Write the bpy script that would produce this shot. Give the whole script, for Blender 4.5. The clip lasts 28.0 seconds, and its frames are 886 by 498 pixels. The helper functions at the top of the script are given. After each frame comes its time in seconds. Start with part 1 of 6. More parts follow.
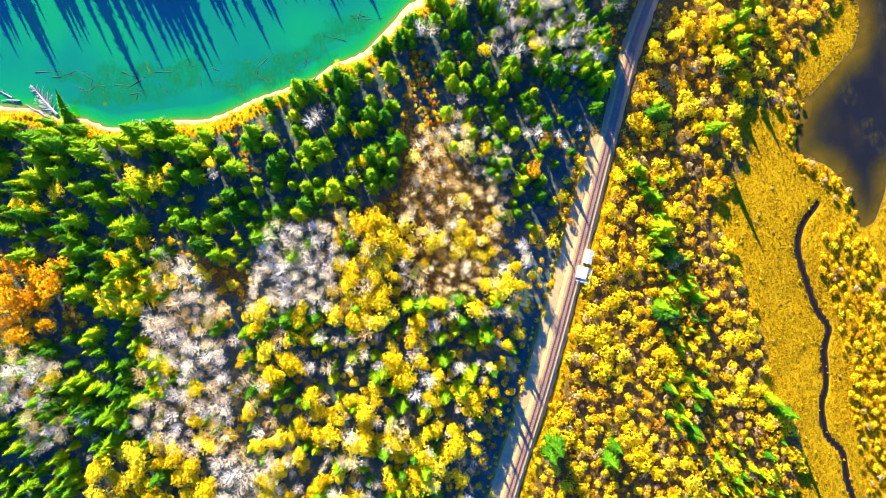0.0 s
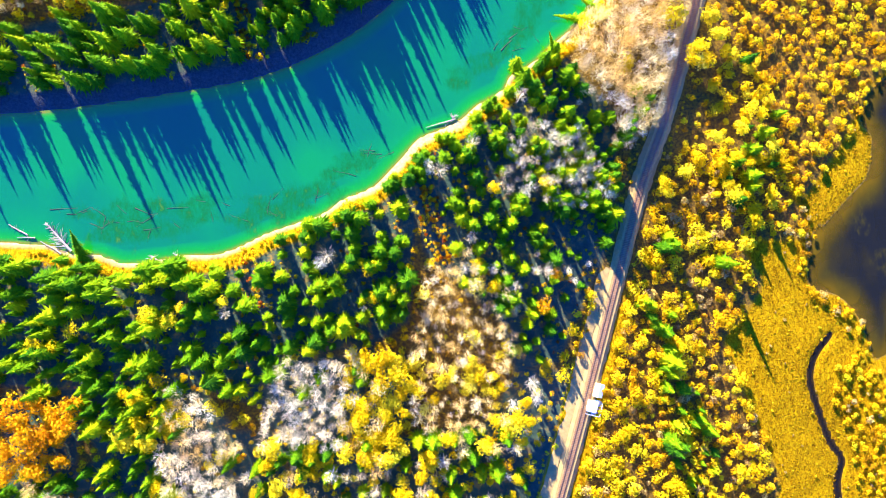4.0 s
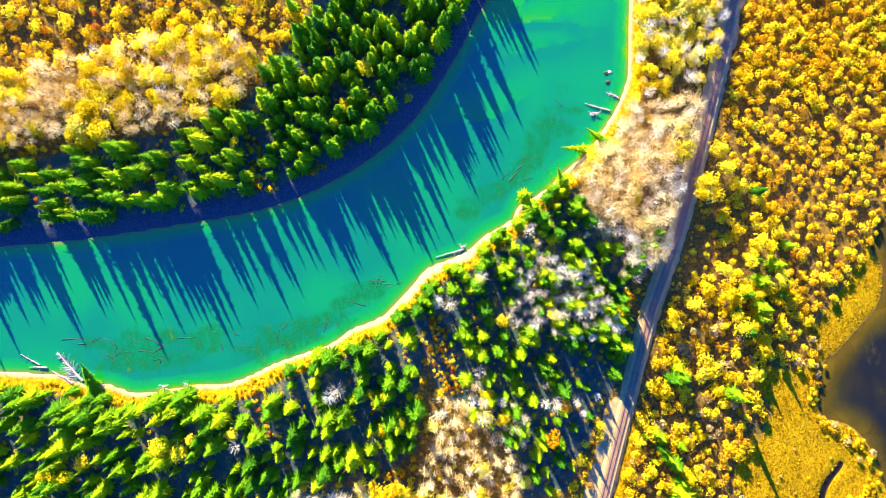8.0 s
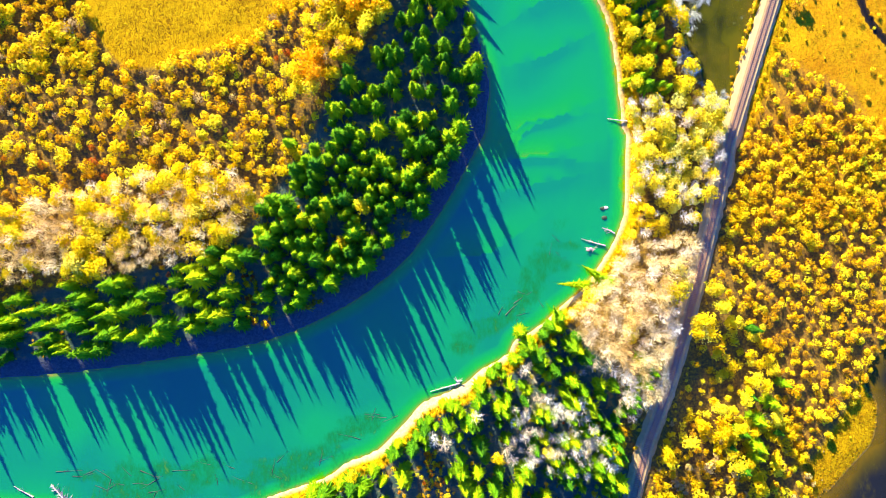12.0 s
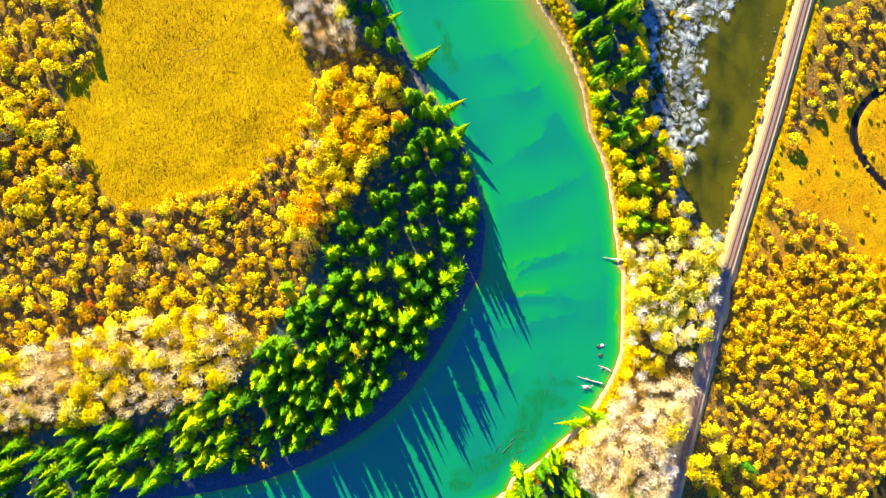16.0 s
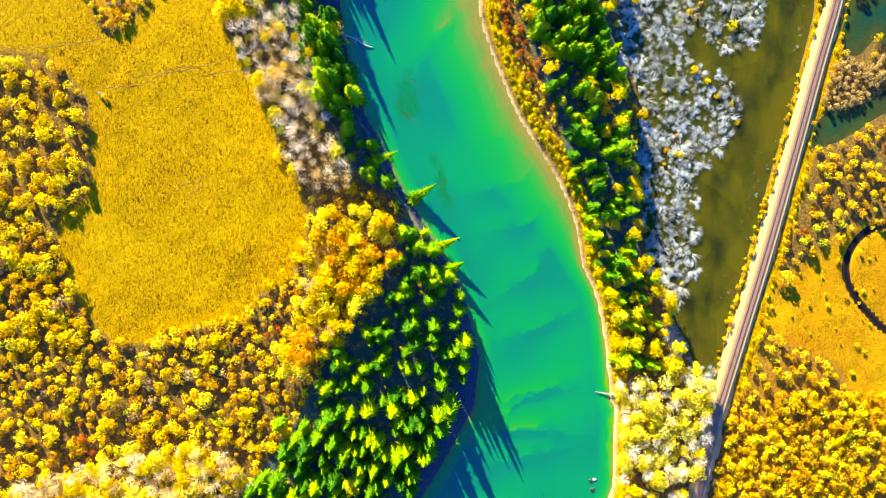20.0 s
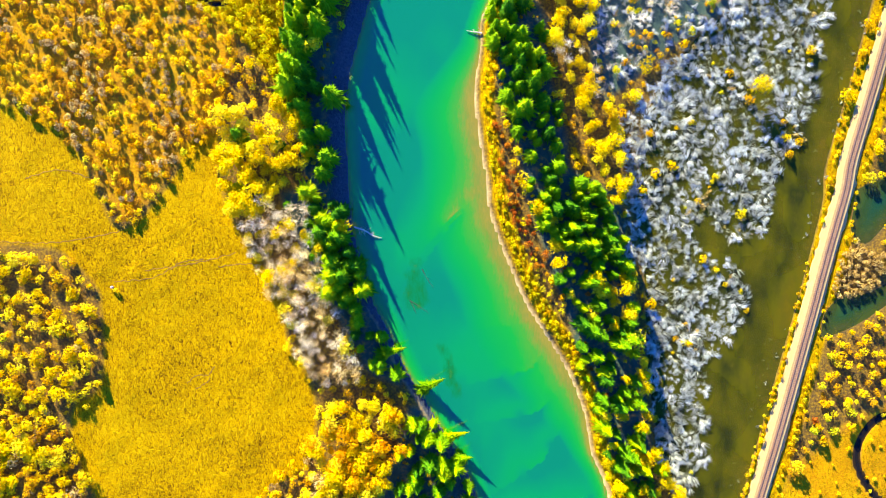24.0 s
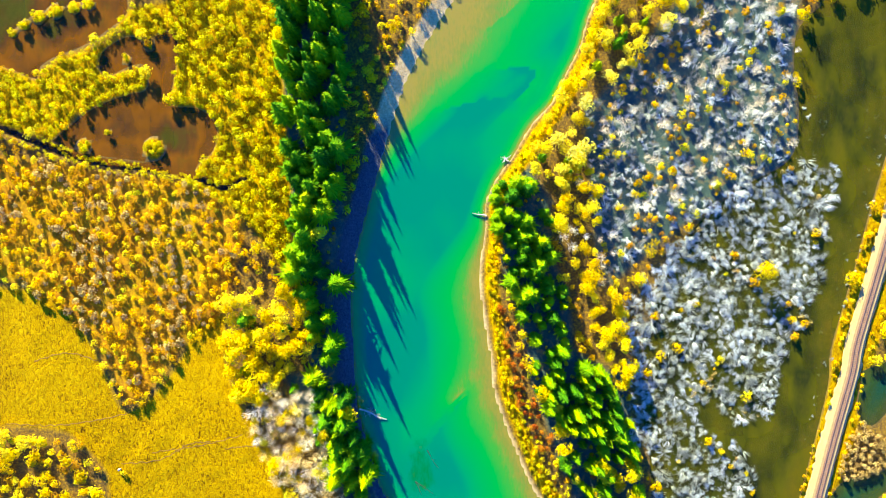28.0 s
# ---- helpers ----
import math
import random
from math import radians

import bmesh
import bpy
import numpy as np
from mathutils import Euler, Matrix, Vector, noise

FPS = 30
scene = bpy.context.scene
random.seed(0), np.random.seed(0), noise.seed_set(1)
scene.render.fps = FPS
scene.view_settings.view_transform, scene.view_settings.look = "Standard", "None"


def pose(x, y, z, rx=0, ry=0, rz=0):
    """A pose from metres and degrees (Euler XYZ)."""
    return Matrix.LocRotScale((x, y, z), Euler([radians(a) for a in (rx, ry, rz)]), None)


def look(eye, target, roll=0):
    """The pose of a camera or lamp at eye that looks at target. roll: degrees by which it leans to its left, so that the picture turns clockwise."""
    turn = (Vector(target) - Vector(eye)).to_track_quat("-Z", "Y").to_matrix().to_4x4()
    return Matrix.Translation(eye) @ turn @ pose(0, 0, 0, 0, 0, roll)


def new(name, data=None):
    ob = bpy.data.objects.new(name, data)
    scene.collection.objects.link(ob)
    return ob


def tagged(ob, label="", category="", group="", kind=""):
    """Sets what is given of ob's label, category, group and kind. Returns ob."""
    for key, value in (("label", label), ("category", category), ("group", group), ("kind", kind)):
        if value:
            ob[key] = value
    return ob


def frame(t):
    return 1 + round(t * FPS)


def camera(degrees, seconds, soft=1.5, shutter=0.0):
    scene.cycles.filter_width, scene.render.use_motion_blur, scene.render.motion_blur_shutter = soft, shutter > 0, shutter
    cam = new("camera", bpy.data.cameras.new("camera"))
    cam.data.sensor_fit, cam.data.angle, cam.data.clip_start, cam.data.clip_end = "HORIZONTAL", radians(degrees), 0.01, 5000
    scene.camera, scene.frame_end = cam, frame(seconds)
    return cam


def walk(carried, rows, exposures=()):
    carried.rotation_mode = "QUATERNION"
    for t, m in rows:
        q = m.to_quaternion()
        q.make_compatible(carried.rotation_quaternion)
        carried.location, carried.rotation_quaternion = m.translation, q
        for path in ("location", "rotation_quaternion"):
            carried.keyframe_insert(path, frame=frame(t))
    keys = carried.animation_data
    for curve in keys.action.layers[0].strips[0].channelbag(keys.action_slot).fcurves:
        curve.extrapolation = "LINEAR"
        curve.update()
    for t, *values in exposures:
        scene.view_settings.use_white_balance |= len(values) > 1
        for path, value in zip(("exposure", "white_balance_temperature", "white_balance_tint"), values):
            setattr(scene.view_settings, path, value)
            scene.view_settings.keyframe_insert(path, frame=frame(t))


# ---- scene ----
cam = camera(63.9, 28.0, 0.55)
# seconds, place, then tilt, lean and heading of a camera that looks straight down
ROWS = [
    (0, -8.00, 6.44, 254.57, -1.548, -1.812, 0.153),
    (0.5, -7.47, 12.88, 254.50, -1.572, -1.682, 0.150),
    (1, -7.57, 19.18, 254.44, -1.562, -1.566, 0.154),
    (1.5, -7.54, 25.53, 254.40, -1.516, -1.473, 0.193),
    (2, -7.30, 31.84, 254.35, -1.459, -1.393, 0.212),
    (2.5, -7.15, 37.56, 254.27, -1.418, -1.300, 0.188),
    (3, -7.38, 42.73, 254.17, -1.409, -1.172, 0.131),
    (3.5, -7.37, 48.16, 254.06, -1.420, -1.013, 0.075),
    (5.5, -7.03, 70.38, 253.83, -1.243, -0.326, -0.163),
    (6, -7.22, 76.21, 253.77, -1.189, -0.213, -0.188),
    (6.5, -7.27, 82.55, 253.70, -1.143, -0.156, -0.165),
    (7, -7.31, 88.16, 253.64, -1.099, -0.147, -0.106),
    (7.5, -7.26, 93.64, 253.58, -1.062, -0.162, -0.062),
    (8, -7.50, 98.58, 253.55, -1.039, -0.189, -0.019),
    (8.5, -7.50, 103.34, 253.52, -1.029, -0.238, 0.046),
    (9, -7.47, 107.94, 253.48, -1.026, -0.305, 0.109),
    (9.5, -7.67, 112.40, 253.40, -1.036, -0.357, 0.142),
    (10, -7.80, 116.74, 253.29, -1.068, -0.375, 0.149),
    (10.5, -7.78, 122.03, 253.17, -1.095, -0.377, 0.185),
    (11, -7.62, 128.69, 253.07, -1.056, -0.388, 0.249),
    (11.5, -7.54, 136.79, 253.00, -0.912, -0.407, 0.308),
    (12, -7.27, 145.24, 252.95, -0.721, -0.412, 0.322),
    (12.5, -7.70, 153.11, 252.94, -0.608, -0.401, 0.268),
    (13, -8.70, 160.61, 253.01, -0.650, -0.401, 0.162),
    (13.5, -9.97, 167.89, 253.11, -0.797, -0.428, 0.045),
    (15.5, -8.34, 190.80, 253.16, -1.005, -0.717, 0.026),
    (16, -8.33, 196.17, 253.17, -0.957, -0.866, 0.062),
    (16.5, -8.36, 201.27, 253.18, -0.897, -1.009, 0.127),
    (17, -8.12, 206.77, 253.20, -0.843, -1.118, 0.190),
    (17.5, -7.77, 212.20, 253.18, -0.798, -1.196, 0.268),
    (18, -7.72, 217.90, 253.12, -0.750, -1.251, 0.335),
    (18.5, -7.64, 224.05, 253.04, -0.698, -1.280, 0.401),
    (19, -7.72, 230.04, 252.97, -0.647, -1.280, 0.456),
    (19.5, -7.78, 236.01, 252.94, -0.610, -1.255, 0.491),
    (20, -7.84, 242.52, 252.96, -0.591, -1.207, 0.516),
    (20.5, -7.61, 248.98, 253.01, -0.587, -1.148, 0.547),
    (22.5, -7.89, 282.36, 253.24, -0.630, -0.883, 0.521),
    (23, -8.07, 291.35, 253.30, -0.577, -0.754, 0.459),
    (23.5, -8.02, 300.42, 253.36, -0.492, -0.593, 0.401),
    (24, -7.85, 309.49, 253.42, -0.388, -0.403, 0.343),
    (24.5, -7.64, 318.41, 253.49, -0.284, -0.199, 0.246),
    (25, -8.03, 327.07, 253.57, -0.202, -0.025, 0.129),
    (25.5, -8.40, 335.47, 253.64, -0.153, 0.075, 0.084),
    (26, -8.36, 343.31, 253.72, -0.125, 0.101, 0.132),
    (26.5, -7.97, 350.56, 253.79, -0.101, 0.095, 0.214),
    (27, -7.94, 357.50, 253.88, -0.069, 0.095, 0.264),
    (27.5, -7.66, 364.91, 254.01, -0.039, 0.117, 0.290),
    (28, -7.56, 373.05, 254.16, -0.021, 0.155, 0.296),
]
EXPOSURE, KELVIN, TINT = 1.95, 6450, 15
walk(cam, [(t, pose(x, y, z, a, b, c)) for t, x, y, z, a, b, c in ROWS], [(0.0, EXPOSURE + 0.05, KELVIN, TINT), (2.5, EXPOSURE + 0.15, KELVIN, TINT), (9.0, EXPOSURE + 0.15, KELVIN, TINT), (17.0, EXPOSURE, 7050, 5), (25.0, EXPOSURE, 7000, 4), (28.0, EXPOSURE, 6900, -3)])

# ---- light ----
SUN_ELEVATION, SUN_BEARING = radians(18.5), Vector((-0.42, 0.91))
SUN_TURN = math.atan2(SUN_BEARING.x, SUN_BEARING.y)
world = bpy.data.worlds.new("sky")
scene.world = world
world.use_nodes = True
sky_nodes = world.node_tree.nodes
sky = sky_nodes.new("ShaderNodeTexSky")
sky.sky_type, sky.sun_disc = "NISHITA", False
sky.sun_elevation, sky.sun_rotation = SUN_ELEVATION, SUN_TURN
sky.altitude, sky.ozone_density, sky.dust_density = 800, 10.0, 0.1
deep_blue = sky_nodes.new("ShaderNodeMix")
deep_blue.data_type, deep_blue.blend_type = "RGBA", "MULTIPLY"
deep_blue.inputs[0].default_value, deep_blue.inputs[7].default_value = 1.0, (0.14, 0.58, 1.42, 1)
world.node_tree.links.new(sky.outputs[0], deep_blue.inputs[6])
world.node_tree.links.new(deep_blue.outputs[2], sky_nodes["Background"].inputs[0])
sky_nodes["Background"].inputs[1].default_value = 0.14
sun_data = bpy.data.lights.new("sun", "SUN")
sun_data.energy, sun_data.angle, sun_data.color = 5.0, radians(0.6), (1.0, 0.92, 0.74)
sun_lamp = new("sun", sun_data)
toward = Vector((SUN_BEARING.x, SUN_BEARING.y, SUN_BEARING.length * math.tan(SUN_ELEVATION)))
sun_lamp.matrix_world = look(toward.normalized() * 600, (0, 0, 0))

# ---- plan of the valley: metres, y along the flight, x to its right ----
LOWER_EAST_BANK = [(-206, 56.5), (-179, 51.5), (-156, 49.5), (-144, 49), (-136.5, 46), (-126.5, 45.5), (-118.5, 42.5), (-109, 43), (-97, 45), (-85, 45.5), (-76, 48.5), (-67, 53), (-57, 56.5), (-47, 60), (-39, 65.5), (-29, 69.5), (-21, 77.5), (-11.5, 87.5), (-6.5, 89.5), (1.5, 93), (8.5, 99), (18, 104.5), (20, 109), (29, 114.5), (37, 122), (44, 127.5), (51.5, 138), (56, 146), (59, 154.5)]
UPPER_EAST_BANK = [(59.5, 162.5), (59.5, 174.5), (60, 183), (58.5, 185), (57, 197), (55.5, 209), (52.5, 223), (47.5, 235), (45.5, 248.5), (40, 263), (33, 275), (24.5, 288), (19.5, 299), (14.5, 311), (10.5, 323), (10, 330.5), (7.5, 345), (5.5, 359), (5.5, 369), (7, 381.5), (6.5, 388.5), (11, 399), (16, 405.5), (23, 417.5), (30.5, 426), (35.5, 436.5), (40.5, 446.5), (42.5, 454.5), (47.5, 467), (57.5, 491)]
EAST_BANK = LOWER_EAST_BANK + UPPER_EAST_BANK
WEST_BANK = [(-210, 90), (-185.5, 92), (-165.5, 94.5), (-135, 97.5), (-104.5, 102), (-68, 109), (-40, 121.5), (-19.5, 137.5), (-5.5, 156.5), (6.5, 178.5), (9.5, 185), (10.5, 203), (7.5, 215), (4, 227), (1, 232), (-5.5, 243), (-11.5, 253), (-17.5, 262), (-21.5, 270), (-26, 280), (-30.5, 288), (-33.5, 298), (-36.5, 308), (-39, 318), (-39, 322), (-40.5, 340.5), (-41, 356.5), (-39.5, 371), (-36, 385), (-32.5, 397.5), (-29, 411.5), (-25.5, 424), (-21, 436), (-12.5, 451.5), (-5.5, 462.5), (4.5, 475), (14.5, 491)]
RAILWAY = [(18, -110.5), (25, -87), (36, -51.5), (45.5, -16.5), (53, 13.5), (60.5, 43.5), (68, 72.5), (76, 96), (85, 130), (95, 174), (95.5, 178.5), (104, 207.5), (111, 231), (117, 252.5), (125, 282.5), (131.5, 307.5), (137.5, 329.5), (139.5, 340.5), (146.5, 365), (153.5, 390), (163.5, 424.5), (175.5, 466.5)]
BROWN_POND = [(166, 116.5), (152, 106), (146.5, 98), (147.5, 92), (151, 87.5), (149.5, 74), (142.5, 65.5), (132.5, 54.5), (132.5, 56.5), (129.5, 51.5), (128.5, 43), (129.5, 34), (139, 31), (145.5, 25), (149, 18.5), (151.5, 12.5), (153.5, 7.5), (157.5, 9.5), (161.5, 20.5), (164.5, 31), (185.5, 41.5), (193, 78.5)]
MARSH_POND = [(136, 467), (120, 454.5), (117, 440.5), (119, 422.5), (116, 406), (100, 396), (84, 383.5), (72, 365.5), (66, 349.5), (63, 321), (66, 300.5), (67, 285.5), (68, 263), (71.5, 241), (78, 220.5), (85, 208.5), (89.5, 198), (96.5, 198), (101, 216.5), (111.5, 255.5), (121.5, 292), (129.5, 324.5), (130.5, 337.5), (138.5, 366), (146.5, 396), (154.5, 422.5), (164.5, 463)]
EAST_POND = [(142.5, 330), (154.5, 335), (179.5, 343.5), (182, 319.5), (156.5, 314), (154, 318.5), (145.5, 310.5), (140.5, 315.5)]
REED_POND = [(130, 277), (131, 285), (137, 291), (147, 293), (157, 298.5), (171.5, 307), (174, 294.5), (157, 290.5), (145, 283), (136, 278.5)]
BEAVER_POND = [(-148.5, 411), (-137, 420.5), (-129, 425), (-120, 428), (-114.5, 429.5), (-114.5, 438), (-120, 438.5), (-128.5, 434.5), (-131.5, 436.5), (-131, 442.5), (-123, 448), (-117.5, 447.5), (-115, 442.5), (-112, 443.5), (-111.5, 449), (-105.5, 450), (-104, 442.5), (-106, 428.5), (-105.5, 423.5), (-97.5, 423), (-91.5, 419.5), (-89.5, 413.5), (-91.5, 407), (-96.5, 403), (-97.5, 400.5), (-108.5, 402), (-116.5, 404), (-125, 405), (-137, 407)]
BOG_POND = [(-186, 479.5), (-155.5, 474), (-127, 470), (-122, 457.5), (-127, 452.5), (-134, 447.5), (-139.5, 444.5), (-147.5, 441.5), (-153.5, 437.5), (-154.5, 433), (-158, 434.5), (-167.5, 438), (-186, 439)]
CREEK = [(136.5, 16.5), (131, 8.5), (129.5, 0), (132.5, -10.5), (137, -22.5), (141.5, -29), (140, -37.5), (141, -50), (139.5, -57.5), (141.5, -68.5), (147.5, -75), (149.5, -85.5), (152.5, -94), (156.5, -109)]
OXBOW = [(172.5, 254), (157.5, 250), (150, 247.5), (144.5, 240.5), (143, 233), (146, 225), (152.5, 217), (158.5, 212), (173.5, 205)]
DITCH = [(-179.5, 420), (-167.5, 415.5), (-157, 411.5), (-147, 407.5), (-126.5, 402.5), (-106.5, 400.5), (-94, 397), (-86, 394.5), (-80, 397.5)]
MEADOW = [(-207.5, 364), (-167, 358), (-157, 357), (-146.5, 352), (-136.5, 341.5), (-130.5, 329.5), (-124, 315.5), (-118, 314.5), (-108, 323.5), (-100, 336), (-98, 344), (-87, 348), (-87, 336), (-83.5, 322), (-77.5, 311.5), (-69.5, 299.5), (-63.5, 287.5), (-61.5, 273.5), (-53.5, 260), (-51.5, 244), (-55.5, 229.5), (-65.5, 223.5), (-73, 215.5), (-93, 211.5), (-109, 206), (-119, 207), (-126.5, 215), (-132.5, 225), (-137.5, 241), (-136.5, 251), (-128, 257), (-126, 269), (-127, 287), (-129, 294.5), (-139, 304.5), (-144.5, 307.5), (-158.5, 309), (-197.5, 313.5)]
SEDGE = [(178, 132.5), (151.5, 107), (138, 82), (124, 63.5), (121.5, 77.5), (126, 61.5), (127, 51), (105.5, 49), (112, 35), (103.5, 20.5), (98.5, 14.5), (104, 0), (112.5, -20.5), (119, -37), (117.5, -51.5), (128, -60), (132.5, -74.5), (133, -108.5), (192.5, -109), (188, 90.5)]
ORANGE_FEN = [(121, 229), (133, 239.5), (143.5, 246.5), (157.5, 251.5), (184.5, 254), (186.5, 147.5), (158.5, 168), (140, 198.5), (123.5, 206.5), (113, 216.5)]
Z_SOUTH_SPRUCE = [(-177.5, 48.5), (-154.5, 46), (-118, 41), (-76.5, 44), (-60.5, 53), (-37, 63), (-13, 83.5), (-9, 70), (-14, 60), (-17, 22), (-29, 14), (-57, 9.5), (-67, -8.5), (-90.5, -0.5), (-102.5, -16.5), (-126.5, -24.5), (-136, -6.5), (-155, -0.5), (-178.5, -0.5)]
Z_POINT_SPRUCE = [(-10, 85.5), (15, 88), (19, 68), (43.5, 62.5), (60.5, 62.5), (49.5, 36.5), (37.5, 8), (23.5, 4), (17.5, 22), (-9, 46), (-13, 64)]
Z_POINT_BARE = [(15, 90), (43, 92.5), (57.5, 66.5), (37.5, 60.5), (19, 66)]
Z_MID_BARE = [(-9, 42), (3, 48), (23.5, 36), (24.5, 8), (11.5, -16.5), (-13, -18.5), (-17, 4), (-15, 22)]
Z_WEST_BARE = [(-61, 9.5), (-37, 8), (-39, -24.5), (-67, -16.5)]
Z_MID_YELLOW = [(-37, 14), (-17, 8), (-17, -12.5), (-25, -26.5), (-43, -26.5), (-37, -8.5)]
Z_SOUTH_YELLOW = [(-77, -18.5), (-53, -20.5), (-17, -20.5), (11.5, -16.5), (24.5, 4), (46, 2), (30, -41), (18, -88), (16, -110.5), (-53.5, -110), (-71, -69), (-73, -40.5)]
Z_SOUTH_BARE_A = [(-100.5, 1.5), (-90.5, -2.5), (-77, -20.5), (-73, -69), (-101, -72.5), (-107, -56.5)]
Z_SOUTH_BARE_B = [(-152, -34.5), (-134, -36.5), (-120.5, -60.5), (-140.5, -72.5), (-150, -52.5)]
Z_SOUTH_BARE_C = [(-79, -73), (-53, -69), (-53.5, -110), (-81.5, -109.5)]
Z_ORANGE_GROVE = [(-159, -4.5), (-133, -6.5), (-136, -30.5), (-159.5, -33.5)]
Z_YELLOW_GROVE = [(-117, -4.5), (-98.5, -2.5), (-98.5, -20.5), (-117.5, -22.5)]
Z_YELLOW_CORNER = [(-123, -72.5), (-97, -66.5), (-79, -73), (-81.5, -109.5), (-127, -109)]
Z_SOUTH_WEST_SPRUCE = [(-179, -32), (-155.5, -32.5), (-134, -32.5), (-102.5, -16.5), (-99, -52.5), (-101, -70.5), (-123, -72.5), (-127, -109), (-180, -108.5)]
Z_TRACK_SHRUB = [(56, 4), (70, 62.5), (74, 83), (121, 83.5), (126.5, 53), (105, 49), (109.5, 34.5), (102, 20.5), (98, 14.5), (103.5, 0), (112, -20.5), (117.5, -37), (115.5, -51.5), (127.5, -60), (131, -74.5), (130.5, -112), (30.5, -111), (42, -53)]
Z_TRACK_SPRUCE = [(63, 30.5), (80.5, 26.5), (85, 4), (90, -8), (96.5, -33), (99, -51.5), (94, -72), (81.5, -72), (80, -24.5), (70.5, 8)]
Z_TRACK_SPRUCE_LOW = [(92, -72), (125.5, -66), (128, -91.5), (103, -95)]
Z_TRACK_SPRUCE_NORTH = [(90.0, 124.5), (102.0, 124.5), (116.0, 92.5), (116.5, 75.0), (106.5, 63.0), (92.5, 63.0), (86.5, 79.0), (94.5, 98.5)]
Z_POINT_BANK_SPRUCE = [(6.5, 99), (28.5, 113), (33.5, 122.5), (43.5, 110), (56, 98), (58, 70), (49, 62), (33, 64), (16.5, 82), (2.5, 82), (-15.5, 74), (-7.5, 86)]
Z_LEAN_BARE = [(38.5, 122.5), (54.5, 144), (84.5, 148), (82, 124), (74, 96), (61, 82), (55, 98), (42.5, 112)]
Z_PALE_YELLOW = [(60, 186), (93.5, 194), (86.5, 152), (56.5, 146), (60, 162)]
Z_BEND_SPRUCE = [(-187.5, 116.5), (-163.5, 120.5), (-131.5, 130.5), (-103.5, 134.5), (-77.5, 144.5), (-65.5, 160), (-51.5, 182), (-0.5, 182), (-10.5, 159), (-24.5, 140), (-42.5, 127.5), (-67.5, 116.5), (-103.5, 108), (-164, 100.5), (-188, 98.5)]
Z_TAN_BARE = [(-187, 156), (-163, 156), (-133, 162), (-103, 170), (-83.5, 172), (-67.5, 160), (-77.5, 144.5), (-103.5, 135.5), (-143.5, 131.5), (-187.5, 124.5)]
Z_BEND_SHRUB = [(-187, 156), (-163, 156), (-133, 162), (-103, 170), (-83.5, 172), (-67.5, 160), (-51.5, 182), (-61, 196.5), (-53, 214.5), (-52.5, 240.5), (-64.5, 228.5), (-78.5, 215.5), (-98.5, 212.5), (-114.5, 207.5), (-124.5, 208), (-132.5, 216.5), (-138.5, 226.5), (-144, 252), (-195.5, 252)]
Z_INNER_SPRUCE = [(-17, 250.5), (1, 246.5), (2, 228.5), (6, 214.5), (7.5, 198.5), (2, 182.5), (-8, 164.5), (-20, 151.5), (-37, 137.5), (-53, 127.5), (-69, 130.5), (-65, 156.5), (-53, 174.5), (-45, 198.5), (-29, 218.5), (-21, 236.5)]
Z_ORANGE_TREES = [(-52.5, 240.5), (-44.5, 254.5), (-21, 252.5), (-19, 236.5), (-29, 218.5), (-41, 204.5), (-53, 192.5), (-61, 196.5), (-53, 214.5)]
Z_EAST_FIELD = [(98.5, 178), (116.5, 190), (164.5, 190), (157, 114), (137.5, 82), (123.5, 64), (115.5, 86), (101, 130), (92.5, 142)]
Z_FEN_EDGE = [(119.5, 229), (112.5, 217), (123, 206.5), (139.5, 198.5), (158, 168), (165, 151.5), (95, 147.5), (102.5, 188.5)]
Z_OXBOW_SHRUB = [(132, 277), (156, 289), (173, 296.5), (173.5, 256), (156.5, 251.5), (143, 246.5), (126.5, 235), (120.5, 231), (124.5, 249.5)]
Z_REED_BED = [(136.5, 308), (142, 312), (148, 306.5), (155.5, 311.5), (162.5, 312.5), (160.5, 304.5), (146, 293), (136, 291), (133, 292)]
Z_VERGE_SHRUB_WEST = [(126, 326), (129.5, 326), (112, 253.5), (97.5, 200.5), (94.5, 200.5), (110, 253.5)]
Z_VERGE_SHRUB_EAST = [(138.5, 326.5), (141.5, 326.5), (130, 282), (122, 249.5), (108.5, 208.5), (104.5, 200.5), (116, 241)]
Z_BANK_MIX = [(47.5, 240.5), (67, 242.5), (73.5, 212.5), (80.5, 198.5), (57.5, 198.5)]
Z_PALE_MIX = [(58.5, 195.5), (93.5, 194.5), (90.5, 166.5), (82.5, 158.5), (60, 164.5)]
Z_WEST_BARE_STRIP = [(-66.5, 301.5), (-51.5, 297.5), (-39.5, 280), (-33.5, 262), (-47.5, 258.5), (-55.5, 267.5), (-61.5, 283.5)]
Z_WEST_SPRUCE_STRIP = [(-63.5, 327), (-40, 327.5), (-33.5, 298), (-27.5, 280), (-19.5, 270), (-21.5, 260), (-31.5, 264), (-39.5, 278), (-47.5, 291.5), (-55.5, 309.5)]
Z_WEST_YELLOW_EDGE = [(-82.5, 327), (-63.5, 327), (-54.5, 301.5), (-67.5, 291.5), (-77.5, 313)]
Z_BEACH_SHRUB = [(12.5, 328.5), (20, 328.5), (28, 302.5), (38.5, 282.5), (49, 248.5), (53, 228.5), (56.5, 204.5), (61.5, 204.5), (57.5, 228.5), (47, 248.5), (34.5, 274.5), (23.5, 292.5)]
Z_RED_SHRUB = [(9.5, 357), (15, 349), (22.5, 325), (33.5, 301), (27.5, 301), (16.5, 325)]
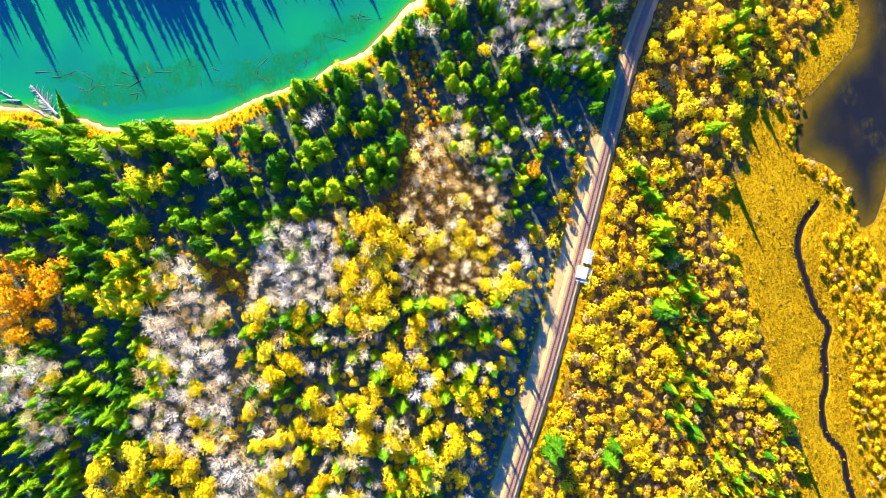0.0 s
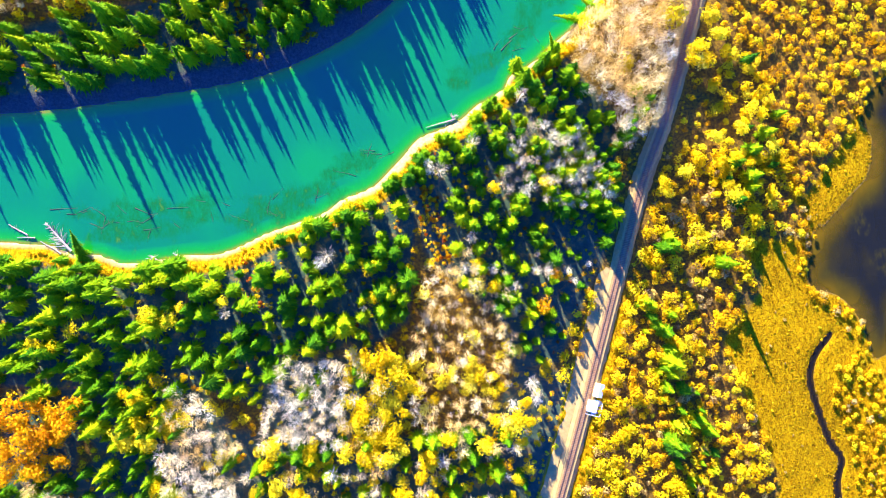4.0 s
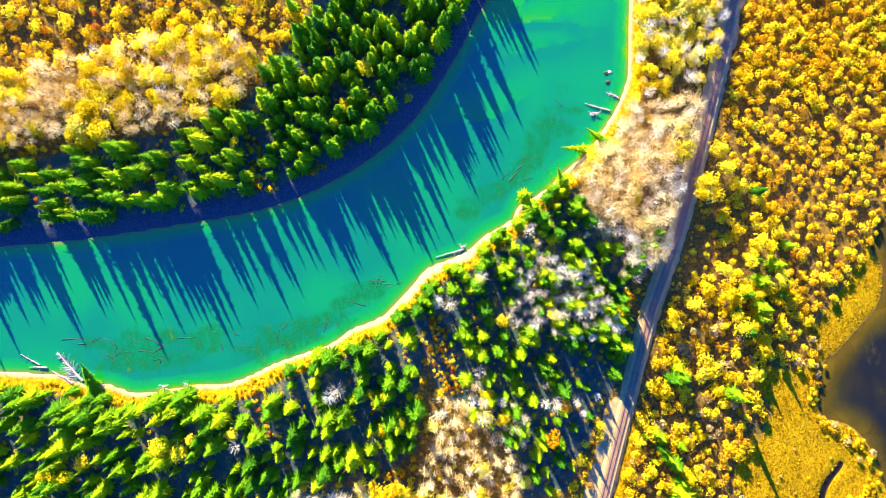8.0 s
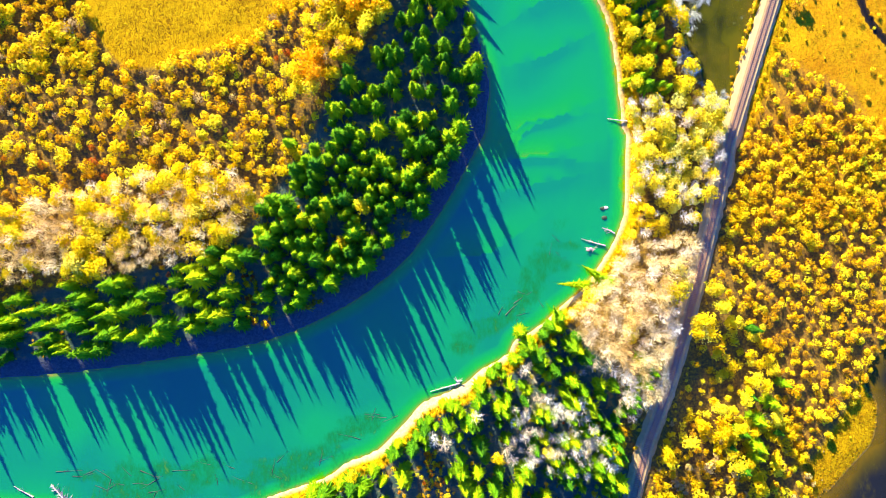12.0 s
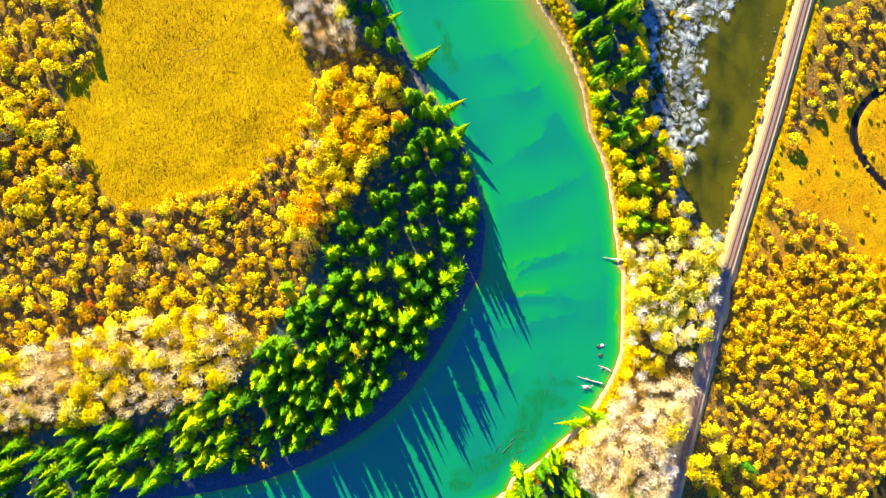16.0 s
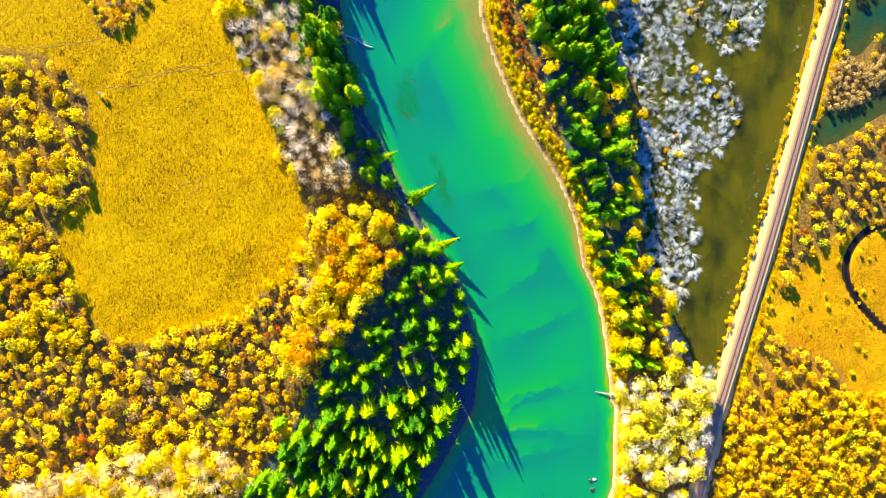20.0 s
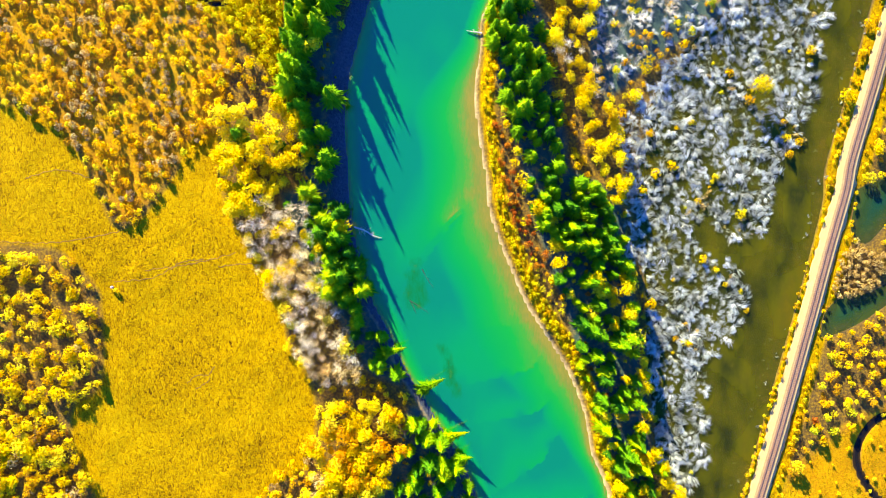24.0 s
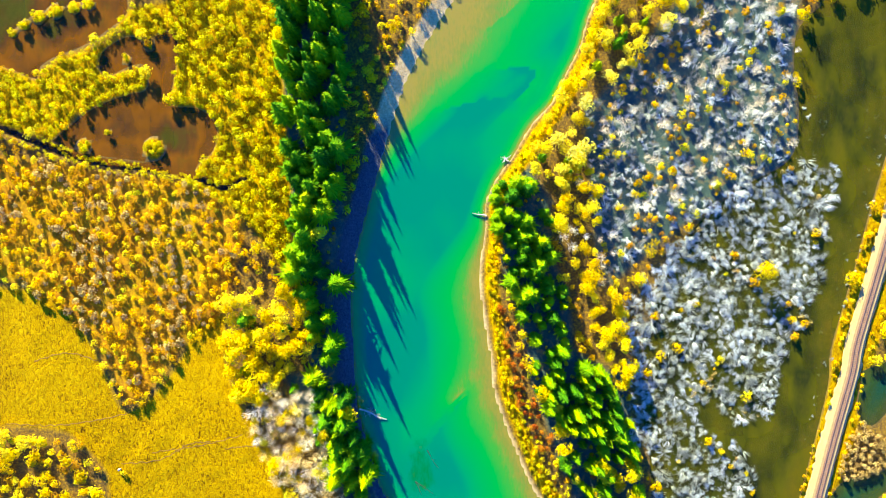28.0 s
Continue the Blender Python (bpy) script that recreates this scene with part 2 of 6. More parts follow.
Z_EAST_SPRUCE = [(24, 328.5), (56, 329), (61.5, 289), (64, 263), (68.5, 232.5), (61.5, 220.5), (54.5, 228.5), (50, 248.5), (43, 262.5), (40.5, 282.5), (32, 304.5)]
Z_EAST_YELLOW = [(44.5, 299), (60.5, 299), (69.5, 245), (82, 208.5), (88, 196.5), (59.5, 196.5), (55.5, 228.5), (63.5, 224.5), (63, 263)]
Z_MEADOW_SHRUB_WEST = [(-189, 306.5), (-158, 307), (-144, 306), (-130.5, 294.5), (-127.5, 276.5), (-134, 261), (-146, 251), (-138, 241), (-133, 225), (-127, 215.5), (-118.5, 205.5), (-189, 203)]
Z_BANK_SPRUCE_NORTH = [(-68, 485.5), (-44, 486), (-44.5, 431.5), (-45, 401), (-43.5, 371), (-47, 349), (-36, 320.5), (-32, 290.5), (-48, 288.5), (-53, 320.5), (-56, 340.5), (-61.5, 371), (-63, 401), (-66, 431.5)]
Z_MARSH_GREEN = [(-106.5, 481.5), (-70, 481.5), (-63.5, 401), (-62.5, 361), (-79.5, 385), (-100, 397), (-89, 411), (-105, 423)]
Z_WILLOW_FIELD = [(-199, 406.5), (-166.5, 406.5), (-136, 401.5), (-96, 396), (-77.5, 384), (-86.5, 347.5), (-98.5, 340.5), (-109.5, 324), (-120.5, 316), (-136, 342), (-160.5, 359.5), (-198.5, 366)]
Z_YELLOW_BANK_GROVE = [(-85.5, 356.5), (-57.5, 359), (-53, 340.5), (-65, 324.5), (-76.5, 316.5), (-85.5, 332.5)]
Z_BARE_BANK = [(-69.5, 324.5), (-53, 322.5), (-45, 288.5), (-65, 288), (-76.5, 312.5)]
Z_NORTH_EAST_SPRUCE = [(8, 393.5), (21, 402.5), (30, 389.5), (29, 371.5), (35.5, 357.5), (37.5, 337), (51.5, 329), (55.5, 301), (35.5, 309), (25.5, 325), (19.5, 349), (11.5, 375.5)]
Z_NORTH_YELLOW = [(33, 405.5), (47, 403.5), (47.5, 371.5), (56.5, 347.5), (61.5, 321), (53.5, 325), (43.5, 349.5), (31, 381.5)]
Z_NORTH_GREY = [(43, 421.5), (61, 442), (85, 474), (119, 474.5), (115.5, 436), (119, 406), (95.5, 396), (75.5, 381.5), (51.5, 361.5), (47.5, 373.5)]
Z_NORTH_BANK_YELLOW = [(21, 415.5), (41, 450), (47, 474), (85, 474), (75, 456), (61, 440), (43, 421.5), (47, 401.5), (32, 389.5), (19, 403.5)]
Z_DEAD_WILLOW = [(56.5, 349.5), (71.5, 375.5), (95.5, 396), (119.5, 405), (133.5, 404), (131, 392), (124, 349.5), (113, 333.5), (109, 311.5), (96, 312.5), (86, 321.5), (83, 309), (98, 301.5), (105, 291.5), (105, 289.5), (98.5, 279.5), (90.5, 269), (88.5, 245), (87, 229), (81, 216.5), (71.5, 232.5), (68, 263), (66.5, 299), (59.5, 305), (58.5, 325)]
Z_DEAD_FRINGE = [(78.5, 220.5), (85, 208.5), (89, 198.5), (96.5, 198.5), (94.5, 190.5), (84, 194.5), (78, 208.5)]
Z_CREEK_SHRUB = [(138.5, 8.5), (147.5, 12.5), (162.5, -6.0), (169.5, -33.0), (171.0, -92.5), (156.0, -92.0), (149.0, -54.0), (144.0, -25.0), (137.5, -8.0)]
Z_POND_RIM = [(125.0, 63.5), (131.5, 53.5), (129.0, 43.0), (135.0, 31.0), (147.5, 27.0), (154.0, 10.5), (145.5, 14.5), (130.5, 29.0), (122.0, 43.0)]
Z_MARSH_CLUMPS = [(119.0, 432.5), (136.0, 428.5), (149.5, 424.5), (150.0, 402.0), (132.0, 404.0), (120.0, 404.0)]
Z_BOG_SEDGE = [(-179, 438.5), (-158.5, 434.5), (-152.5, 434), (-145.5, 441), (-135.5, 442.5), (-123.5, 449), (-130.5, 443), (-131.5, 434.5), (-125.5, 435.5), (-115, 436), (-115, 429), (-128.5, 424.5), (-141, 420.5), (-146.5, 411), (-160.5, 415.5), (-179, 420.5)]
Z_BOG_SEDGE_B = [(-126.5, 456), (-118.5, 458.5), (-104, 461.5), (-100, 423), (-104.5, 422), (-106, 449), (-122.5, 449)]
CRESTS = [
    [(19.5, 177.5), (24.5, 184.5), (34, 189), (42, 192.5)],
    [(24.5, 209.5), (31.5, 211.5), (39.5, 215.5)],
    [(23.5, 227), (30.5, 232), (33.5, 237.5)],
    [(22, 248), (28, 249.5), (33.5, 255)],
    [(18.5, 183), (24.5, 187.5), (36.5, 189.5)],
    [(18.5, 175), (28, 175.5), (36.5, 177.5)],
    [(23.5, 164.5), (32.5, 166.5)],
    [(17, 262.5), (26, 265), (29, 271)],
    [(-6, 312.5), (-2, 318), (2.5, 323.5)],
    [(-11.5, 421), (-5.5, 424), (6, 426.5)],
    [(8.5, 437), (18, 438.5), (24.5, 437), (22.5, 432), (16, 425)],
    [(5, 450.5), (13, 456.5), (21, 463.5)],
    [(-6.5, 315), (-2.5, 319.5), (2, 323.5)],
    [(20.5, 281), (28, 282.5), (31, 288)],
    [(18, 174), (29, 175), (37, 174.5)],
    [(0.5, 139.5), (10.5, 140.5), (17, 144.5)],
]
ISLETS = [(-137, 409.5, 2.6), (-128, 414, 1.2), (-112, 408.5, 4), (-122, 440.5, 1.6), (-158.5, 452.5, 2), (-153.5, 455.5, 2.6), (-147.5, 457.5, 2.8), (-141, 459, 2.6), (-135.5, 460, 2.2), (-162.5, 449.5, 1.6)]
SUNKEN_LOGS = [((-143.5, 61.5), (-129.5, 62.5)), ((-124, 59), (-125.5, 53)), ((-108, 54), (-111.5, 44.5)), ((-116, 57.5), (-109.5, 57)), ((-110.5, 54), (-102, 56)), ((-137.5, 60), (-132.5, 60)), ((-113.5, 62), (-104.5, 58.5)), ((-129.5, 56.5), (-123, 54)), ((-107, 59), (-113, 55.5)), ((-13.5, 300.5), (-9.5, 294)), ((-18, 289.5), (-9.5, 283.5)), ((-17.5, 289), (-15.5, 284.5)), ((-21, 82), (-28.5, 79)), ((17, 118.5), (23, 124.5)), ((20, 122.5), (29, 128.5))]
DRIFTWOOD = [((-136, 46.5), (-145, 57)), ((-139.5, 46), (-147, 50)), ((53, 143.5), (44, 146)), ((56, 148), (51.5, 150)), ((1, 94), (-9.5, 91)), ((60, 188), (53, 189)), ((7.5, 385), (2, 386)), ((-105.5, 43.5), (-108.5, 45.5)), ((-97.5, 45), (-100.5, 46)), ((-151.5, 52.5), (-158.5, 56.5)), ((-149, 51.5), (-155.5, 51.5))]
WHITE_SNAG = ((-38, 315.5), (-28, 311.5))
ROOT_WADS = [(14, 405.5), (0, 94.5), (-107, 44.5), (47.5, 142.5)]
LEANING = [((-132, 43.5), (-133, 54)), ((54, 130), (43, 137)), ((47.5, 129.5), (33.5, 130)), ((-14, 257), (-5.5, 262.5)), ((-6.5, 240), (3, 244)), ((-1, 232), (4.5, 235.5)), ((37, 113.5), (33, 122.5)), ((-28.5, 270), (-19, 273.5))]
SHED, SLAB = (52, -3), (50.5, -9.5)
TRAILS = [[(-97, 259.5), (-93, 262.5), (-90, 262), (-87, 265.5)], [(-94, 257.5), (-91, 259), (-88.5, 261.5)], [(-164.5, 309.5), (-148.5, 309.0), (-135.0, 310.5), (-123.0, 313.0), (-118.0, 315.0)], [(-123.0, 295.5), (-109.0, 297.0), (-99.0, 302.5), (-91.0, 303.5)], [(-86.0, 301.0), (-77.0, 302.0), (-67.0, 301.5)], [(-112.0, 299.5), (-95.5, 302.0), (-79.5, 306.0)], [(-154.5, 332.0), (-142.5, 335.0), (-130.5, 332.0)]]
CLEARINGS = [
    [(-17.5, 72), (-10.5, 70.5), (-4, 56), (2, 45), (-5, 41.5), (-11.5, 53.5)],
    [(-76.5, 48), (-70.5, 47.5), (-66.5, 35.5), (-62, 26), (-68, 25.5), (-74, 37.5)],
    [(-10.5, 70), (-5.5, 70), (-2.5, 53.5), (-0.5, 43.5), (-6.5, 43.5), (-11.5, 60)],
    [(-77.5, 134.5), (-73.5, 135.5), (-69.5, 120), (-71.5, 114), (-74.5, 116)],
]


# ---- plan arithmetic ----
def smooth_line(points, step=3.0):
    """A rounded line through the points."""
    p = np.array(points, float)
    p = np.vstack([2 * p[0] - p[1], p, 2 * p[-1] - p[-2]])
    out = []
    for i in range(1, len(p) - 2):
        a, b, c, d = p[i - 1:i + 3]
        n = max(1, int(np.linalg.norm(c - b) / step))
        for s in np.arange(n) / n:
            out.append(0.5 * (2 * b + (c - a) * s + (2 * a - 5 * b + 4 * c - d) * s * s + (3 * b - a - 3 * c + d) * s ** 3))
    out.append(p[-2])
    return np.array(out)


def inside(poly, pts):
    poly, hit = np.asarray(poly, float), np.zeros(len(pts), bool)
    a, b = poly, np.roll(poly, -1, 0)
    for (x0, y0), (x1, y1) in zip(a, b):
        if y0 != y1:
            cross = (y0 > pts[:, 1]) != (y1 > pts[:, 1])
            hit ^= cross & (pts[:, 0] < (x1 - x0) * (pts[:, 1] - y0) / (y1 - y0) + x0)
    return hit


def line_distance(line, pts, closed=False):
    line = np.asarray(line, float)
    ends = np.roll(line, -1, 0) if closed else line[1:]
    best = np.full(len(pts), 1e9)
    for a, b in zip(line, ends):
        w = b - a
        s = np.clip(((pts - a) @ w) / max(w @ w, 1e-9), 0, 1)
        d = pts - a - s[:, None] * w
        best = np.minimum(best, np.einsum("ij,ij->i", d, d))
    return np.sqrt(best)


def signed(poly, pts):
    """Metres inside a polygon; negative outside, and -20 far outside."""
    poly = np.asarray(poly, float)
    near = ((pts > poly.min(0) - 20) & (pts < poly.max(0) + 20)).all(1)
    out, q = np.full(len(pts), -20.0), pts[near]
    if len(q):
        d = line_distance(poly, q, True)
        out[near] = np.where(inside(poly, q), d, -d)
    return out


def soft(v, lo, hi):
    s = np.clip((v - lo) / (hi - lo), 0, 1)
    return s * s * (3 - 2 * s)


def waves(pts, size, seed):
    """Smooth value noise, about -1 to 1."""
    rng = np.random.RandomState(seed)
    out = np.zeros(len(pts))
    for k in range(7):
        ang, ph = rng.uniform(0, 6.283, 2)
        w = 6.283 / (size * rng.uniform(0.6, 1.7))
        out += np.sin((pts[:, 0] * math.cos(ang) + pts[:, 1] * math.sin(ang)) * w + ph + 1.3 * np.sin(pts[:, 1] * w * 0.43 + ph * 2))
    return out / 3.2


EAST, WEST, TRACK = smooth_line(EAST_BANK), smooth_line(WEST_BANK), smooth_line(RAILWAY, 2.0)
CREST_LINES = [smooth_line(c, 2.0) for c in CRESTS]
RIVER = np.vstack([EAST, WEST[::-1]])
POND_PLANS = {k: smooth_line(v + v[:1], 2.5)[:-1] for k, v in (("brown_pond", BROWN_POND), ("marsh_pond", MARSH_POND), ("east_pond", EAST_POND),
              ("reed_pond", REED_POND), ("beaver_pond", BEAVER_POND), ("bog_pond", BOG_POND))}
CREEKS = {"creek": (smooth_line(CREEK, 2.0), 1.0), "oxbow_creek": (smooth_line(OXBOW, 2.0), 1.2), "ditch": (smooth_line(DITCH, 2.0), 0.6)}
MEADOW_PLAN, SEDGE_PLAN, FEN_PLAN = smooth_line(MEADOW + MEADOW[:1])[:-1], smooth_line(SEDGE + SEDGE[:1])[:-1], smooth_line(ORANGE_FEN + ORANGE_FEN[:1])[:-1]
RIVER_LEVEL, POND_LEVEL, TRACK_TOP = -1.4, -0.35, 1.1


def crest_lines(pts):
    """Underwater sand waves: shallow on one side of each crest, a sharp step on the other."""
    out = np.zeros(len(pts))
    for line in CREST_LINES:
        near = (np.abs(pts - line.mean(0)).max(1) < np.ptp(line, axis=0).max() * 0.5 + 16)
        if not near.any():
            continue
        q = pts[near]
        d = line_distance(line, q)
        i = np.argmin(((q[:, None] - line[None]) ** 2).sum(-1), 1).clip(0, len(line) - 2)
        w = line[i + 1] - line[i]
        side = np.sign(w[:, 0] * (q[:, 1] - line[i, 1]) - w[:, 1] * (q[:, 0] - line[i, 0]))
        ends = np.minimum(np.linalg.norm(q - line[0], axis=1), np.linalg.norm(q - line[-1], axis=1))
        fade = soft(ends, 0, 5)
        step = np.where(side < 0, 0.95 * np.exp(-d / 1.8), -0.9 * np.exp(-d / 6.0)) * fade
        out[near] += step
    return out


def bed_depth(pts):
    """How deep the river is, in metres."""
    east = line_distance(EAST, pts)
    west = line_distance(WEST, pts)
    y = pts[:, 1]
    # a broad shoal along the outer edge of the upper reach, and the sand bar at the top
    shoal = soft(y, 225, 265) * (1 - soft(y, 352, 392))
    bar = soft(y, 392, 448)
    e = np.clip(east / (5.0 + 18 * shoal), 0, 1) ** (0.8 + 0.4 * shoal)
    w = np.clip(west / (5.0 + 33 * bar), 0, 1) ** (0.8 + 1.3 * bar)
    return np.clip(2.5 * np.minimum(e, w) + crest_lines(pts) * np.minimum(e, w) + 0.25 * waves(pts, 45, 21) * np.minimum(e, w), 0.03, 3.2)


def terrain(pts):
    pts = np.asarray(pts, float)
    z = 0.25 * waves(pts, 60, 3) + 0.12 * waves(pts, 14, 4)
    d = signed(RIVER, pts)
    z = np.where(d > -9, z * soft(-d, 0, 9) + (RIVER_LEVEL + 0.02) * (1 - soft(-d, -1.0, 6.0)) * (d <= 0) + (d > 0) * RIVER_LEVEL, z)
    wet = d > 0
    z[wet] = RIVER_LEVEL - 0.02 - bed_depth(pts[wet])
    for plan in POND_PLANS.values():
        p = signed(plan, pts)
        z = np.where(p > -4, np.minimum(z, np.where(p > 0, POND_LEVEL - np.minimum(0.9, 0.18 * p) , POND_LEVEL - p * 0.11)), z)
    for x, y, r in ISLETS:
        p = np.hypot(pts[:, 0] - x, pts[:, 1] - y) - r
        z = np.where(p < 0.6, np.maximum(z, np.where(p < 0, 0.05, 0.05 - p)), z)
    for line, half in CREEKS.values():
        p = line_distance(line, pts)
        z = np.where(p < half + 2, np.minimum(z, POND_LEVEL - 0.5 + 0.55 * np.maximum(0, p - half * 0.4)), z)
    return z


# ---- materials ----
def material(name):
    m = bpy.data.materials.new(name)
    m.use_nodes = True
    return m, m.node_tree.nodes, m.node_tree.links


def mixed(nodes, links, fac, a, b):
    n = nodes.new("ShaderNodeMix")
    n.data_type = "RGBA"
    for sock, v in ((n.inputs[0], fac), (n.inputs[6], a), (n.inputs[7], b)):
        if isinstance(v, (int, float)):
            sock.default_value = v
        elif isinstance(v, tuple):
            sock.default_value = (*v, 1)
        else:
            links.new(v, sock)
    return n.outputs[2]


def math_node(nodes, links, op, a, b=0.0, clamp=False):
    n = nodes.new("ShaderNodeMath")
    n.operation, n.use_clamp = op, clamp
    for sock, v in ((n.inputs[0], a), (n.inputs[1], b)):
        if isinstance(v, (int, float)):
            sock.default_value = v
        else:
            links.new(v, sock)
    return n.outputs[0]


def noise_node(nodes, links, scale, detail=4.0, rough=0.6, stretch=None):
    tc = nodes.new("ShaderNodeNewGeometry")
    vec = tc.outputs["Position"]
    if stretch:
        mp = nodes.new("ShaderNodeMapping")
        links.new(vec, mp.inputs[0])
        mp.inputs["Rotation"].default_value = (0, 0, stretch[0])
        mp.inputs["Scale"].default_value = (stretch[1], stretch[2], 1)
        vec = mp.outputs[0]
    n = nodes.new("ShaderNodeTexNoise")
    n.inputs["Scale"].default_value, n.inputs["Detail"].default_value, n.inputs["Roughness"].default_value = scale, detail, rough
    links.new(vec, n.inputs["Vector"])
    return n.outputs[0]


def ramp(nodes, links, fac, stops):
    n = nodes.new("ShaderNodeValToRGB")
    el = n.color_ramp.elements
    while len(el) < len(stops):
        el.new(0.5)
    for e, (p, c) in zip(el, stops):
        e.position, e.color = p, (*c, 1)
    links.new(fac, n.inputs[0])
    return n.outputs[0]


def attribute(nodes, name):
    n = nodes.new("ShaderNodeAttribute")
    n.attribute_name = name
    return n.outputs["Fac"]


def bump(nodes, links, height, strength, distance, shader):
    n = nodes.new("ShaderNodeBump")
    n.inputs["Strength"].default_value, n.inputs["Distance"].default_value = strength, distance
    links.new(height, n.inputs["Height"])
    links.new(n.outputs[0], shader.inputs["Normal"])


def plain(name, a, b, scale=3.0, rough=0.8, metal=0.0, relief=0.02):
    """A surface of two tones broken up by fine and coarse grain."""
    m, nodes, links = material(name)
    s = nodes["Principled BSDF"]
    fine, coarse = noise_node(nodes, links, scale), noise_node(nodes, links, scale * 0.13)
    f = math_node(nodes, links, "MULTIPLY_ADD", fine, 0.6)
    f.node.inputs[2].default_value = 0.0
    f = math_node(nodes, links, "ADD", f, math_node(nodes, links, "MULTIPLY", coarse, 0.5))
    links.new(ramp(nodes, links, f, [(0.35, a), (0.72, b)]), s.inputs["Base Color"])
    s.inputs["Roughness"].default_value, s.inputs["Metallic"].default_value = rough, metal
    bump(nodes, links, fine, 0.5, relief, s)
    return m


def foliage(name, stops, through_light=0.3, grain=1.6):
    """Leaves: the tone differs from plant to plant and from clump to clump, and some light passes through."""
    m, nodes, links = material(name)
    s = nodes["Principled BSDF"]
    info, geo = nodes.new("ShaderNodeObjectInfo"), nodes.new("ShaderNodeNewGeometry")
    who = math_node(nodes, links, "FRACT", math_node(nodes, links, "ADD", info.outputs["Random"], attribute(nodes, "tint")))
    leaf = math_node(nodes, links, "MULTIPLY", geo.outputs["Random Per Island"], 0.28)
    patch = math_node(nodes, links, "MULTIPLY", noise_node(nodes, links, grain * 0.05), 0.5)
    f = math_node(nodes, links, "ADD", math_node(nodes, links, "MULTIPLY", who, 0.70), leaf)
    f = math_node(nodes, links, "ADD", f, math_node(nodes, links, "SUBTRACT", patch, 0.24))
    col = ramp(nodes, links, f, stops)
    links.new(col, s.inputs["Base Color"])
    s.inputs["Roughness"].default_value = 0.65
    s.inputs["Specular IOR Level"].default_value = 0.05
    t = nodes.new("ShaderNodeBsdfTranslucent")
    links.new(col, t.inputs["Color"])
    mix = nodes.new("ShaderNodeMixShader")
    mix.inputs[0].default_value = through_light
    links.new(s.outputs[0], mix.inputs[1])
    links.new(t.outputs[0], mix.inputs[2])
    links.new(mix.outputs[0], nodes["Material Output"].inputs["Surface"])
    return m


